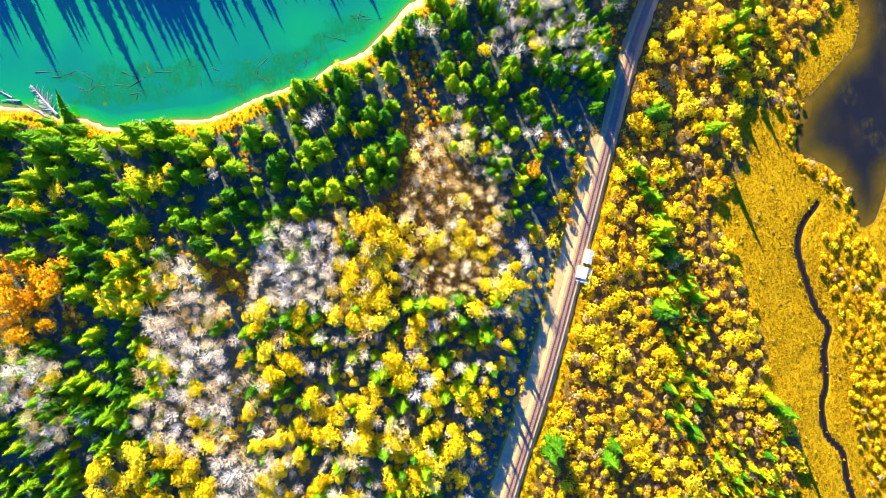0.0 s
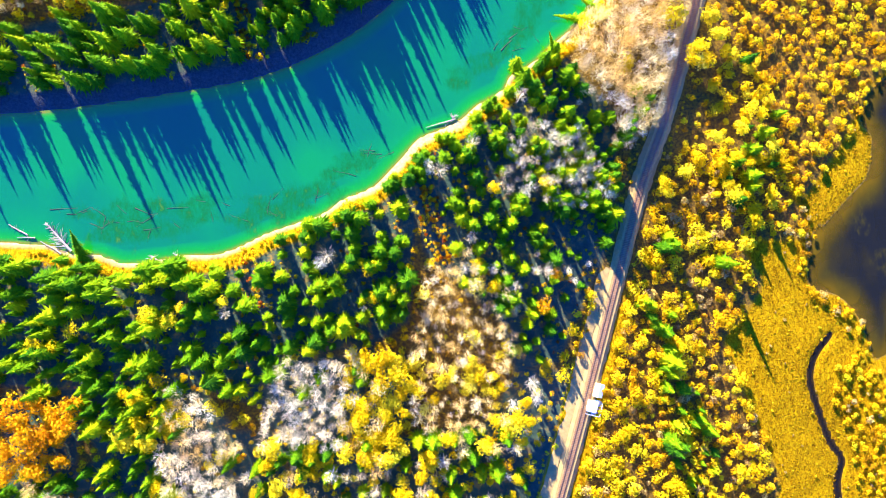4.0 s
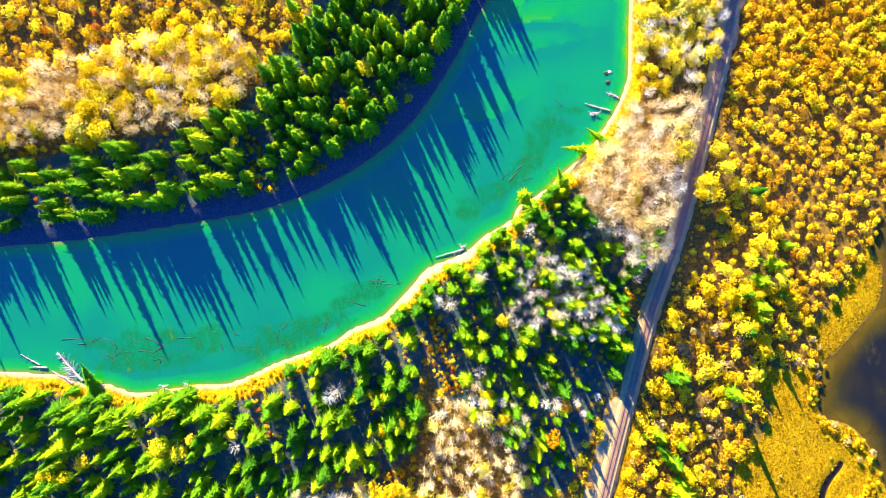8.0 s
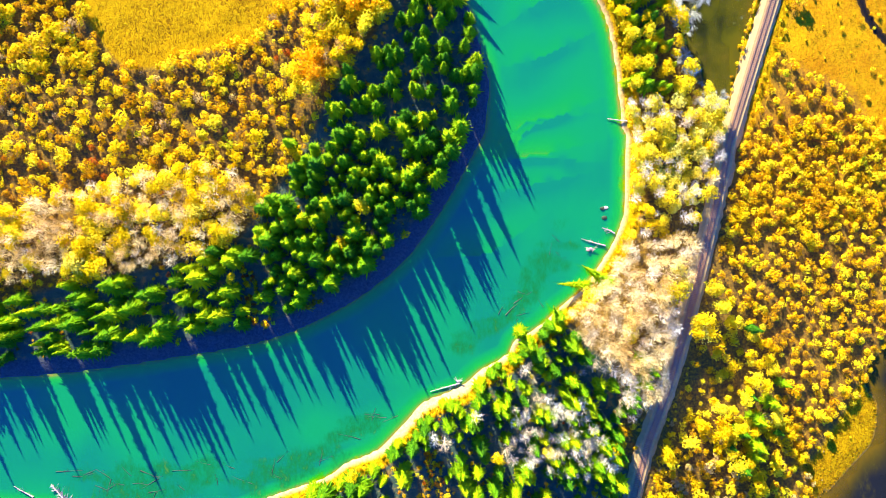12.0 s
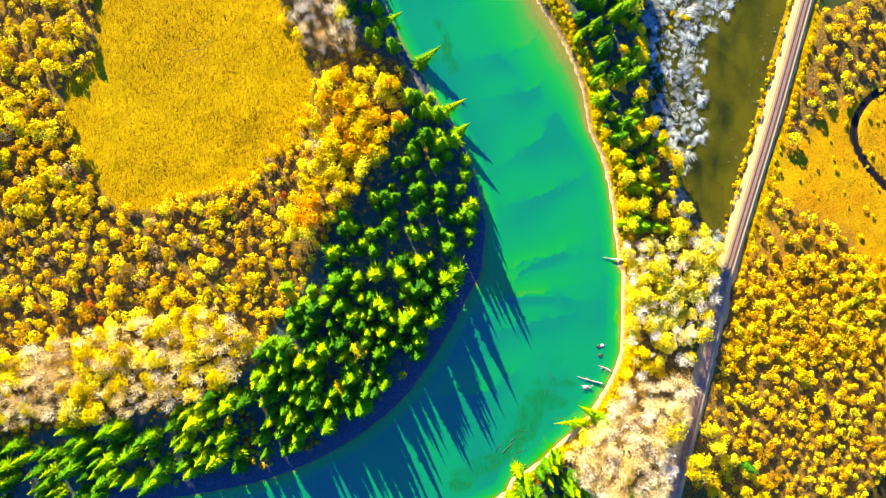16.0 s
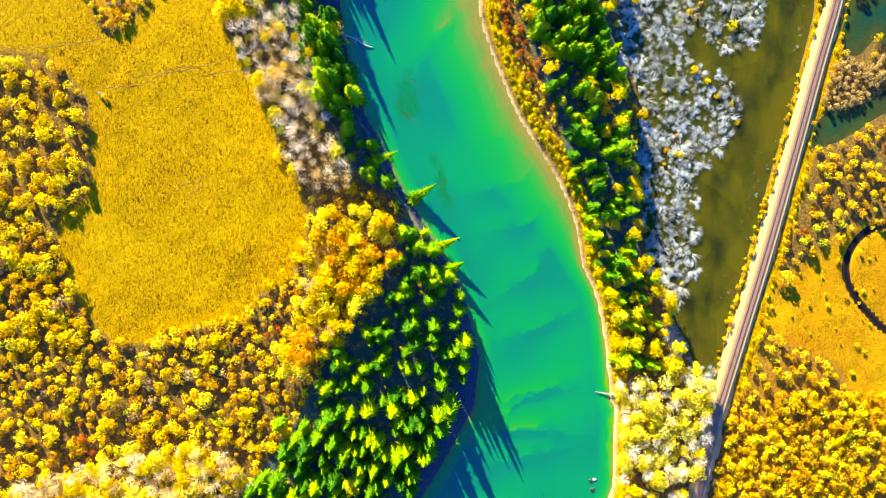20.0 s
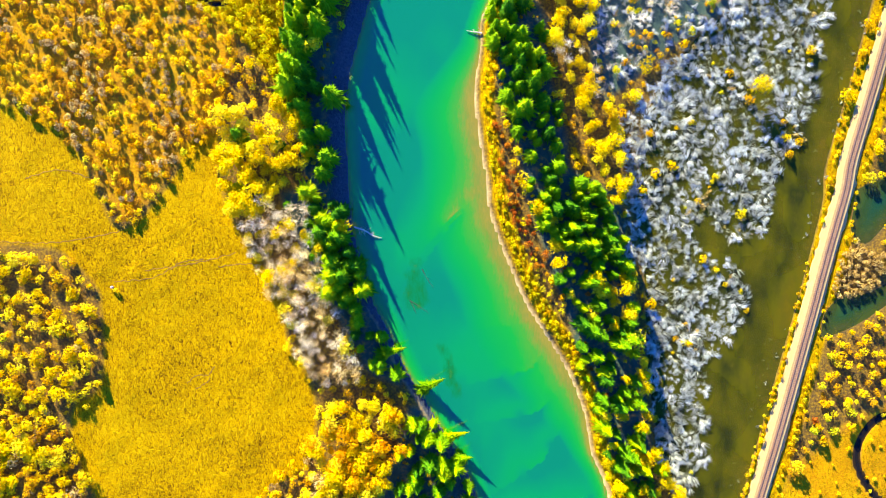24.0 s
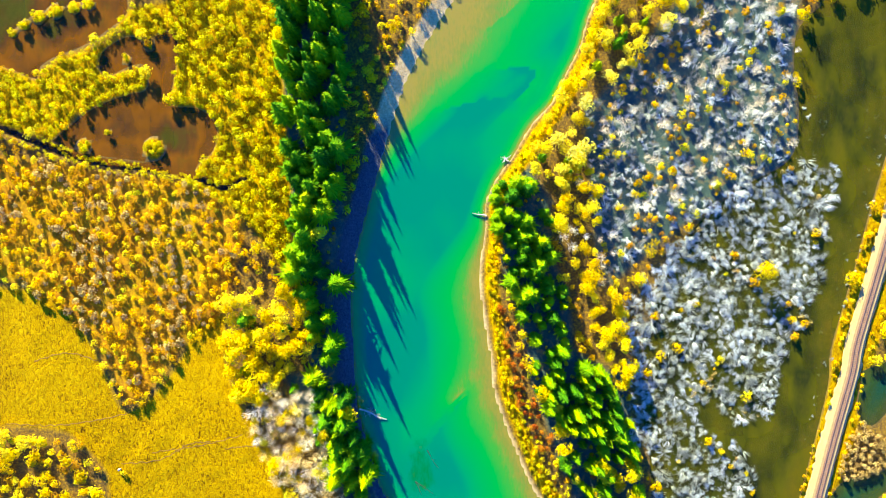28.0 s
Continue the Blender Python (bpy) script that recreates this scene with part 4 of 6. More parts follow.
part("track_bed", ribbon("track_bed", TRACK, [(-1.5, TRACK_TOP - 0.1), (-1.2, TRACK_TOP + 0.05), (1.2, TRACK_TOP + 0.05), (1.5, TRACK_TOP - 0.1)], MAT["track_bed"], 2.0), railway, "rust-stained dark ballast")
tie_at, tie_dir = along(TRACK, 0.62)
tie_verts, tie_faces = [], []
box = np.array([(sx, sy, sz) for sz in (0, 1) for sy in (-1, 1) for sx in (-1, 1)], float)
box_faces = np.array([(0, 2, 3, 1), (4, 5, 7, 6), (0, 1, 5, 4), (2, 6, 7, 3), (0, 4, 6, 2), (1, 3, 7, 5)])
for i, (p, d) in enumerate(zip(tie_at, tie_dir)):
    r = np.array((d[1], -d[0]))
    tie_verts.append(np.c_[p + box[:, :1] * r * 1.35 + box[:, 1:2] * d * 0.13, TRACK_TOP - 0.05 + box[:, 2] * 0.17])
    tie_faces.append(box_faces + 8 * i)
ties = part("ties", mesh_from("ties", np.vstack(tie_verts), np.vstack(tie_faces), MAT["tie"]), railway, "weathered brown wooden ties")
tagged(ties, kind="stuff")
for side in (-0.75, 0.75):
    part("rail", ribbon("rail", TRACK, [(side - 0.07, TRACK_TOP + 0.1), (side - 0.04, TRACK_TOP + 0.28), (side + 0.04, TRACK_TOP + 0.28), (side + 0.07, TRACK_TOP + 0.1)], MAT["rail"], 2.0), railway, "rusty steel rail")


# ---- plants: each model is a trunk and a crown of unit size, scaled where it grows ----
def cone(v, f, a, b, r0, r1, sides=5):
    a, b = np.asarray(a, float), np.asarray(b, float)
    w = (b - a) / max(np.linalg.norm(b - a), 1e-6)
    u = np.cross(w, (0.3, 0.9, 0.2))
    u /= np.linalg.norm(u)
    t = np.cross(w, u)
    n = len(v)
    for c, r in ((a, r0), (b, r1)):
        for k in range(sides):
            q = 6.2832 * k / sides
            v.append(c + r * (math.cos(q) * u + math.sin(q) * t))
    for k in range(sides):
        k2 = (k + 1) % sides
        f.append((n + k, n + k2, n + sides + k2, n + sides + k))


def trunk_mesh(height, radius, lean, rng, limbs=0):
    v, f = [], []
    pts = [np.array((0, 0, -0.3))]
    for s in (0.35, 0.7, 1.0):
        pts.append(np.array((lean * s * s + rng.uniform(-0.1, 0.1), rng.uniform(-0.1, 0.1), height * s)))
    for i in range(3):
        cone(v, f, pts[i], pts[i + 1], radius * (1 - 0.3 * i), radius * (0.7 - 0.3 * i) + 0.015, 6)
    for _ in range(limbs):
        s, q = rng.uniform(0.35, 0.9), rng.uniform(0, 6.283)
        a = np.array((lean * s * s, 0, height * s))
        cone(v, f, a, a + np.array((math.cos(q), math.sin(q), 0.9)) * height * 0.22, radius * 0.4, 0.02, 4)
    return np.array(v), np.array(f)


def spruce_crown(rng, height, width, layers=18):
    """Whorls of drooping boughs, each split into two ragged sprays, round a dense core."""
    v, f = [], []

    def core(z0, z1, r0, r1):
        n = len(v)
        for z, r in ((z0, r0), (z1, r1)):
            for k in range(6):
                v.append(np.array((r * math.cos(1.0472 * k), r * math.sin(1.0472 * k), z)))
        for k in range(6):
            k2 = (k + 1) % 6
            f.extend([(n + k, n + k2, n + 6 + k2), (n + k, n + 6 + k2, n + 6 + k)])

    core(height * 0.10, height * 0.55, width * 0.24, width * 0.14)
    core(height * 0.55, height * 0.99, width * 0.14, 0.02)
    lop = rng.uniform(0, 6.283)
    for i in range(layers):
        s = i / (layers - 1)
        z = height * (0.07 + 0.90 * s)
        r = width * 0.5 * (1 - s) ** 0.8 * rng.uniform(0.82, 1.14) + 0.15
        count = int(14 * (1 - s) + 5)
        turn = rng.uniform(0, 6.283)
        for k in range(count):
            q = turn + 6.283 * k / count + rng.uniform(-0.3, 0.3)
            l = r * rng.uniform(0.5, 1.2) * (1 + 0.16 * math.cos(q - lop))
            drop = l * rng.uniform(0.05, 0.45)
            root = np.array((0, 0, z + rng.uniform(-0.35, 0.35)))
            for fork in (-1, 1):
                q2 = q + fork * rng.uniform(0.05, 0.28)
                d, side = np.array((math.cos(q2), math.sin(q2), 0)), np.array((-math.sin(q2), math.cos(q2), 0))
                wide, reach = 0.085 * l + 0.10, l * rng.uniform(0.75, 1.08)
                tilt = rng.uniform(-0.6, 0.6) * wide
                n = len(v)
                mid = root + d * reach * rng.uniform(0.25, 0.5) - np.array((0, 0, drop * 0.3))
                v.extend([mid - side * wide - np.array((0, 0, tilt)), mid + side * wide + np.array((0, 0, tilt)), root + d * reach - np.array((0, 0, drop))])
                f.append((n, n + 1, n + 2))
    return np.array(v), np.array(f)


def leafy_crown(rng, base, height, width, lobes, leaves, size, scatter=0.33):
    """Small tilted leaf clumps over several uneven lobes."""
    v, f = [], []
    middles = []
    for _ in range(lobes):
        q, r = rng.uniform(0, 6.283), width * scatter * math.sqrt(rng.uniform(0, 1))
        middles.append((np.array((math.cos(q) * r, math.sin(q) * r, base + (height - base) * rng.uniform(0.3, 0.74))), width * rng.uniform(0.17, 0.35) * (1 if scatter > 0.3 else 1.25)))
    weight = np.cumsum([r * r for _, r in middles])
    for k in range(leaves):
        c, r = middles[int(np.searchsorted(weight, (k + 0.5) / leaves * weight[-1]))]
        d = rng.normal(size=3)
        d[2] = abs(d[2]) * 1.1 - 0.2
        d /= np.linalg.norm(d)
        p = c + d * r * rng.uniform(0.72, 1.14) * np.array((1, 1, (height - base) / width * 1.1))
        nrm = d + rng.normal(size=3) * 0.5
        nrm /= np.linalg.norm(nrm)
        a = np.cross(nrm, rng.normal(size=3))
        a /= np.linalg.norm(a) + 1e-6
        b = np.cross(nrm, a)
        s = size * rng.uniform(0.6, 1.35)
        n = len(v)
        v += [p - a * s * 0.5 - b * s * 0.3, p + a * s * 0.5 - b * s * 0.3, p + b * s * 0.62 + nrm * s * 0.15]
        f.append((n, n + 1, n + 2))
    return np.array(v), np.array(f)


def spike(v, f, a, b, r):
    """A thin twig that runs out to a point, turned at random."""
    side = np.cross(b - a, (math.sin(7.3 * len(v)), math.cos(3.1 * len(v)), 0.7))
    side /= np.linalg.norm(side) + 1e-6
    n = len(v)
    v += [a - side * r, a + side * r, b]
    f.append((n, n + 1, n + 2))


def bare_crown(rng, height, width, boughs, twigs, thick=0.05, start=0.35):
    """Slender limbs inside a haze of fine leafless twigs."""
    v, f = [], []
    for _ in range(boughs):
        s, q = rng.uniform(start, 0.9), rng.uniform(0, 6.283)
        a = np.array((0, 0, height * s))
        l = width * 0.5 * (1.1 - s * 0.5) * rng.uniform(0.5, 1.1)
        b = a + np.array((math.cos(q) * l, math.sin(q) * l, l * rng.uniform(0.5, 1.4)))
        b[2] = min(b[2], height * 1.05)
        spike(v, f, a, b, thick * 1.7)
    for _ in range(twigs):
        d = rng.normal(size=3)
        d /= np.linalg.norm(d)
        r = rng.uniform(0.15, 1.0) ** 0.6
        c = np.array((d[0] * width * 0.5 * r, d[1] * width * 0.5 * r, height * (0.72 + 0.27 * d[2] * r)))
        way = np.array((d[0] * 0.7, d[1] * 0.7, 1.1)) + rng.normal(size=3) * 0.38
        spike(v, f, c, c + way * rng.uniform(0.5, 1.5), thick)
    return np.array(v), np.array(f)


def stem_fan(rng, tufts, stems, height, spread, thick):
    """Brushes of fine stems that rise from one foot and bow over, each brush mostly one way."""
    v, f = [], []
    main = rng.uniform(0, 6.283)
    for k in range(tufts):
        q0 = main + rng.normal() * 1.1
        foot = np.array((rng.normal(), rng.normal(), 0)) * spread * 0.24
        rise = rng.uniform(0.35, 1.0)
        for _ in range(stems):
            q, l = q0 + rng.normal() * 0.33, spread * rng.uniform(0.55, 1.1)
            out = np.array((math.cos(q), math.sin(q), 0))
            a = foot + np.array((rng.normal() * 0.22, rng.normal() * 0.22, -0.3))
            b = a + out * l * 0.42 + np.array((0, 0, height * rise * rng.uniform(0.55, 0.85) + 0.3))
            c = b + out * l * 0.62 + np.array((0, 0, height * rng.uniform(-0.12, 0.18)))
            side = np.array((-out[1], out[0], rng.uniform(-0.5, 0.5))) * thick
            n = len(v)
            v += [a - side, a + side, b + side, b - side, c]
            f += [(n, n + 1, n + 2), (n, n + 2, n + 3), (n + 3, n + 2, n + 4)]
    return np.array(v), np.array(f)


# kind: (unit height, [(part name, material, (verts, faces)), ...] for each model)
MODELS = {}
for kind_seed, kind in enumerate(("spruce", "gold", "orange", "bare", "pale", "shrub", "rust", "olive", "reed", "dead", "tan", "sage", "bush")):
    shapes = []
    for k in range(4):
        rng = np.random.RandomState(100 * kind_seed + k)
        if kind == "spruce":
            w = (5.6, 6.6, 4.8, 6.0)[k]
            shapes.append([("trunk", "bark", trunk_mesh(14.5, 0.22, 0.1, rng)), ("crown", "needles", spruce_crown(rng, 15, w * 1.24, 18))])
        elif kind in ("gold", "orange", "pale"):
            shapes.append([("trunk", "bark", trunk_mesh(8.0, 0.18, 0.3, rng, 5)), ("crown", kind, leafy_crown(rng, 2.5, 10, (6.5, 5.5, 7.2, 6.0)[k], 9 + k, 380, 0.70))])
        elif kind in ("bare", "tan"):
            bark = "twigs" if kind == "bare" else "tan_twigs"
            shapes.append([("trunk", bark, trunk_mesh(11.0, 0.13, 0.3, rng)), ("crown", bark, bare_crown(rng, 11.5, (4.4, 5.0, 3.8, 5.4)[k], 24, 165, 0.052))])
        elif kind == "bush":
            shapes.append([("trunk", "bark", trunk_mesh(1.8, 0.12, 0.2, rng, 3)), ("crown", "gold", leafy_crown(rng, 0.2, 3.6, (5.4, 4.8, 6.0, 4.4)[k], 9 + k, 200, 0.68))])
        elif kind == "dead":
            shapes.append([("crown", "silver", stem_fan(rng, 5, 17, 2.4, (2.7, 3.1, 2.3, 3.4)[k], 0.045))])
        elif kind == "reed":
            shapes.append([("crown", "reed", leafy_crown(rng, 0.0, 1.8, 2.2, 4, 56, 0.42))])
        else:
            shapes.append([("trunk", "bark", trunk_mesh(0.9, 0.08, 0.1, rng)), ("crown", {"shrub": "shrub", "rust": "rust", "olive": "olive", "sage": "sage"}[kind], leafy_crown(rng, -0.1, 2.5, (3.7, 3.2, 4.1, 3.0)[k], 4 + k % 2, 84, 0.62, 0.2))])
    MODELS[kind] = shapes
LOOK = {
    "spruce": ("spruce_tree", "dark green pointed spruce with drooping boughs", "tree", "spruces of the valley woods"),
    "gold": ("aspen_tree", "golden yellow autumn aspen with a rounded crown", "tree", "golden aspens"),
    "orange": ("cottonwood_tree", "orange gold autumn cottonwood", "tree", "orange cottonwoods"),
    "bare": ("bare_tree", "leafless pale grey aspen with fine twigs", "tree", "bare aspens"),
    "tan": ("bare_birch", "leafless tan birch with slender trunk", "tree", "bare birches"),
    "pale": ("poplar_tree", "pale yellow half-bare poplar beside the river", "tree", "pale poplars"),
    "shrub": ("willow_shrub", "round yellow autumn willow shrub", "shrub", "yellow willows"),
    "rust": ("dogwood_shrub", "rusty red autumn shrub behind the beach", "shrub", "rusty shrubs"),
    "olive": ("alder_shrub", "olive yellow marsh shrub", "shrub", "olive shrubs"),
    "bush": ("willow_bush", "large round golden willow bush", "shrub", "golden bushes"),
    "sage": ("birch_shrub", "greyish yellow half-bare shrub at the meadow", "shrub", "grey shrubs"),
    "reed": ("reed_tuft", "tan tuft of reeds at the water", "reed", "reed tufts"),
    "dead": ("dead_willow", "silver grey dead willow standing in the marsh", "shrub", "dead willows"),
}
MASS = {"spruce": "spruce_forest", "gold": "aspen_wood", "orange": "cottonwood_wood", "bare": "bare_aspen_wood", "tan": "birch_wood", "pale": "poplar_wood", "shrub": "willow_scrub",
        "rust": "dogwood_scrub", "olive": "alder_scrub", "sage": "birch_scrub", "bush": "willow_thicket", "reed": "reeds", "dead": "dead_willow_thicket"}

# stand: plan, spacing, {kind: share}, smallest and largest scale
STANDS = [
    (Z_SOUTH_SPRUCE, 5.6, {"spruce": 0.86, "gold": 0.06, "bare": 0.08}, 0.5, 1.25),
    (Z_POINT_SPRUCE, 5.6, {"spruce": 0.70, "bare": 0.20, "gold": 0.10}, 0.45, 1.1),
    (Z_POINT_BARE, 3.8, {"bare": 0.72, "gold": 0.06, "spruce": 0.22}, 0.6, 1.0),
    (Z_MID_BARE, 3.3, {"tan": 0.58, "bare": 0.12, "pale": 0.08, "gold": 0.22}, 0.5, 0.95),
    (Z_WEST_BARE, 3.2, {"bare": 0.85, "spruce": 0.15}, 0.7, 1.1),
    (Z_MID_YELLOW, 3.8, {"gold": 0.74, "tan": 0.18, "spruce": 0.08}, 0.8, 1.2),
    (Z_SOUTH_YELLOW, 3.7, {"gold": 0.40, "spruce": 0.10, "bare": 0.08, "tan": 0.06, "shrub": 0.36}, 0.55, 1.2),
    (Z_SOUTH_BARE_A, 3.3, {"bare": 0.56, "tan": 0.18, "gold": 0.08, "spruce": 0.18}, 0.7, 1.15),
    (Z_SOUTH_BARE_B, 3.4, {"bare": 0.56, "tan": 0.18, "gold": 0.08, "spruce": 0.18}, 0.7, 1.15),
    (Z_SOUTH_BARE_C, 3.6, {"bare": 0.8, "gold": 0.2}, 0.7, 1.15),
    (Z_ORANGE_GROVE, 5.0, {"orange": 1.0}, 0.8, 1.2),
    (Z_YELLOW_GROVE, 4.6, {"gold": 0.8, "spruce": 0.2}, 0.8, 1.2),
    (Z_YELLOW_CORNER, 4.6, {"gold": 0.9, "spruce": 0.1}, 0.8, 1.2),
    (Z_SOUTH_WEST_SPRUCE, 5.4, {"spruce": 0.75, "bare": 0.15, "orange": 0.1}, 0.5, 1.1),
    (Z_TRACK_SHRUB, 3.3, {"shrub": 0.58, "sage": 0.08, "bush": 0.26, "spruce": 0.08}, 0.6, 1.3),
    (Z_TRACK_SPRUCE, 5.6, {"spruce": 0.72, "gold": 0.28}, 0.4, 0.85),
    (Z_TRACK_SPRUCE_LOW, 6.0, {"spruce": 1.0}, 0.35, 0.7),
    (Z_TRACK_SPRUCE_NORTH, 4.2, {"spruce": 0.28, "gold": 0.2, "bush": 0.52}, 0.5, 1.05),
    (Z_POINT_BANK_SPRUCE, 5.0, {"spruce": 0.82, "bare": 0.18}, 0.5, 1.1),
    (Z_LEAN_BARE, 2.9, {"bare": 0.35, "tan": 0.55, "pale": 0.10}, 0.75, 1.25),
    (Z_PALE_YELLOW, 3.5, {"pale": 0.42, "bare": 0.22, "gold": 0.16, "tan": 0.2}, 0.5, 1.0),
    (Z_BEND_SPRUCE, 5.6, {"spruce": 0.88, "gold": 0.12}, 0.65, 1.25),
    (Z_TAN_BARE, 2.8, {"tan": 0.54, "gold": 0.24, "pale": 0.22}, 0.6, 1.0),
    (Z_BEND_SHRUB, 3.3, {"sage": 0.16, "shrub": 0.60, "bush": 0.2, "rust": 0.04}, 0.5, 1.3),
    (Z_INNER_SPRUCE, 6.0, {"spruce": 0.92, "gold": 0.08}, 0.55, 1.15),
    (Z_ORANGE_TREES, 3.5, {"orange": 0.34, "gold": 0.46, "tan": 0.2}, 0.6, 1.05),
    (Z_EAST_FIELD, 3.2, {"shrub": 0.92, "bush": 0.08}, 0.6, 1.15),
    (Z_FEN_EDGE, 3.8, {"shrub": 1.0}, 0.6, 1.2),
    (Z_OXBOW_SHRUB, 4.0, {"shrub": 0.9, "rust": 0.1}, 0.6, 1.2),
    (Z_REED_BED, 1.9, {"reed": 1.0}, 0.7, 1.2),
    (Z_VERGE_SHRUB_WEST, 2.6, {"shrub": 1.0}, 0.4, 0.8),
    (Z_VERGE_SHRUB_EAST, 2.6, {"shrub": 1.0}, 0.4, 0.8),
    (Z_BANK_MIX, 5.0, {"spruce": 0.5, "gold": 0.5}, 0.5, 0.95),
    (Z_PALE_MIX, 3.4, {"pale": 0.5, "bare": 0.4, "gold": 0.1}, 0.5, 0.95),
    (Z_WEST_BARE_STRIP, 2.9, {"tan": 0.56, "bare": 0.24, "pale": 0.20}, 0.6, 1.0),
    (Z_WEST_SPRUCE_STRIP, 5.4, {"spruce": 0.85, "bare": 0.15}, 0.5, 1.05),
    (Z_WEST_YELLOW_EDGE, 5.0, {"gold": 0.5, "bare": 0.3, "shrub": 0.2}, 0.5, 1.0),
    (Z_BEACH_SHRUB, 2.6, {"olive": 0.7, "shrub": 0.3}, 0.35, 0.7),
    (Z_RED_SHRUB, 2.8, {"rust": 1.0}, 0.5, 0.9),
    (Z_EAST_SPRUCE, 5.0, {"spruce": 0.70, "gold": 0.30}, 0.5, 1.1),
    (Z_EAST_YELLOW, 5.0, {"gold": 0.7, "spruce": 0.3}, 0.5, 1.0),
    (Z_MEADOW_SHRUB_WEST, 3.9, {"shrub": 0.5, "bush": 0.4, "sage": 0.1}, 0.7, 1.2),
    (Z_BANK_SPRUCE_NORTH, 4.8, {"spruce": 0.95, "gold": 0.05}, 0.9, 1.5),
    (Z_MARSH_GREEN, 3.2, {"olive": 1.0}, 0.5, 1.1),
    (Z_WILLOW_FIELD, 3.1, {"shrub": 0.64, "sage": 0.36}, 0.5, 1.05),
    (Z_YELLOW_BANK_GROVE, 4.0, {"gold": 0.9, "spruce": 0.1}, 0.6, 1.1),
    (Z_BARE_BANK, 3.4, {"tan": 0.4, "bare": 0.3, "gold": 0.3}, 0.6, 1.0),
    (Z_NORTH_EAST_SPRUCE, 4.8, {"spruce": 1.0}, 0.6, 1.15),
    (Z_NORTH_YELLOW, 3.9, {"gold": 0.8, "bare": 0.2}, 0.5, 0.9),
    (Z_NORTH_GREY, 3.2, {"dead": 0.56, "bare": 0.08, "shrub": 0.36}, 0.45, 1.05),
    (Z_NORTH_BANK_YELLOW, 5.0, {"gold": 0.45, "pale": 0.35, "spruce": 0.2}, 0.5, 0.95),
    (Z_DEAD_WILLOW, 2.7, {"dead": 0.80, "shrub": 0.08, "reed": 0.12}, 0.5, 1.25),
    (Z_MARSH_CLUMPS, 5.5, {"dead": 1.0}, 0.2, 0.55),
    (Z_DEAD_FRINGE, 3.0, {"dead": 1.0}, 0.6, 1.2),
    (Z_BOG_SEDGE, 2.6, {"olive": 1.0}, 0.35, 0.8),
    (Z_BOG_SEDGE_B, 2.6, {"olive": 1.0}, 0.35, 0.8),
    (Z_CREEK_SHRUB, 3.0, {"shrub": 0.75, "sage": 0.15, "olive": 0.1}, 0.4, 0.95),
    (Z_POND_RIM, 2.6, {"shrub": 0.75, "sage": 0.25}, 0.35, 0.85),
    (SEDGE, 7.0, {"sage": 0.35, "shrub": 0.65}, 0.14, 0.34),
    (ORANGE_FEN, 8.0, {"shrub": 1.0}, 0.25, 0.6),
]
SINGLES = [
    ("gold", [(-146.5, 15), (-140.5, 13), (-133.5, 19.5), (-106.5, 24), (-99, 23), (-95.5, 27), (-32, 42.5), (-28.5, 41.5), (-22, 32.5), (-28.5, 30.5), (57, 73.5), (-103.5, 1.5), (-115, -3), (-101.5, -9)], 0.85),
    ("orange", [(-134.5, -7), (-148.5, -6), (-141, -13), (-139, -18), (-145, -17), (-142, -26.5), (-148, -29.5), (-138.5, -27.5), (-131.5, -6), (36.5, 38.5), (31.5, 27.5)], 0.85),
    ("gold", [(90, 129), (86, 118), (84, 113), (88, 114), (73.5, 70.5), (81.5, 74.5), (74.5, 67.5), (93, 78.5)], 1.05),
    ("pale", [(88.5, 129), (83.5, 117), (86.5, 113), (64.5, 175.5), (70, 186.5), (62.5, 166.5)], 0.9),
    ("spruce", [(35.5, 118), (32.5, 115), (25, 109), (12, 98), (8, 93.5), (17, 88.5), (14, 86.5), (38.5, 87.5), (47.5, 84.5), (48.5, 78.5), (41.5, 74.5), (37.5, 73.5), (22, 113), (4.5, 81.5), (0.5, 64), (6.5, 56), (17, 49), (1.5, 48), (22, 62), (39.5, 66)], 0.85),
    ("spruce", [(-14, 245), (-15.5, 227), (-20.5, 223), (-13, 213.5), (-6, 231.5), (-28.5, 210.5), (-21.5, 210.5), (-16.5, 199), (-24.5, 199), (-32.5, 194), (-38, 200.5), (-26.5, 171.5), (-31.5, 160), (-16.5, 158), (-28.5, 142), (-36.5, 135.5), (-43, 132.5), (-56, 123.5), (-59.5, 178.5), (-49, 144)], 0.9),
    ("spruce", [(-54.5, 352.5), (-53.5, 455), (-46.5, 445.5), (-55, 410), (-58, 380.5), (10.5, 391), (14.5, 385), (19.5, 377), (26, 375.5), (25.5, 367.5)], 1),
    ("gold", [(105, 366), (-70.5, 349), (-76.5, 341), (-66.5, 337), (-73.5, 333), (-64.5, 345)], 0.9),
    ("shrub", [(-122, 292.5), (-128, 274.5), (-132, 251), (-117.5, 322), (-120.5, 318), (-134, 227)], 0.8),
]

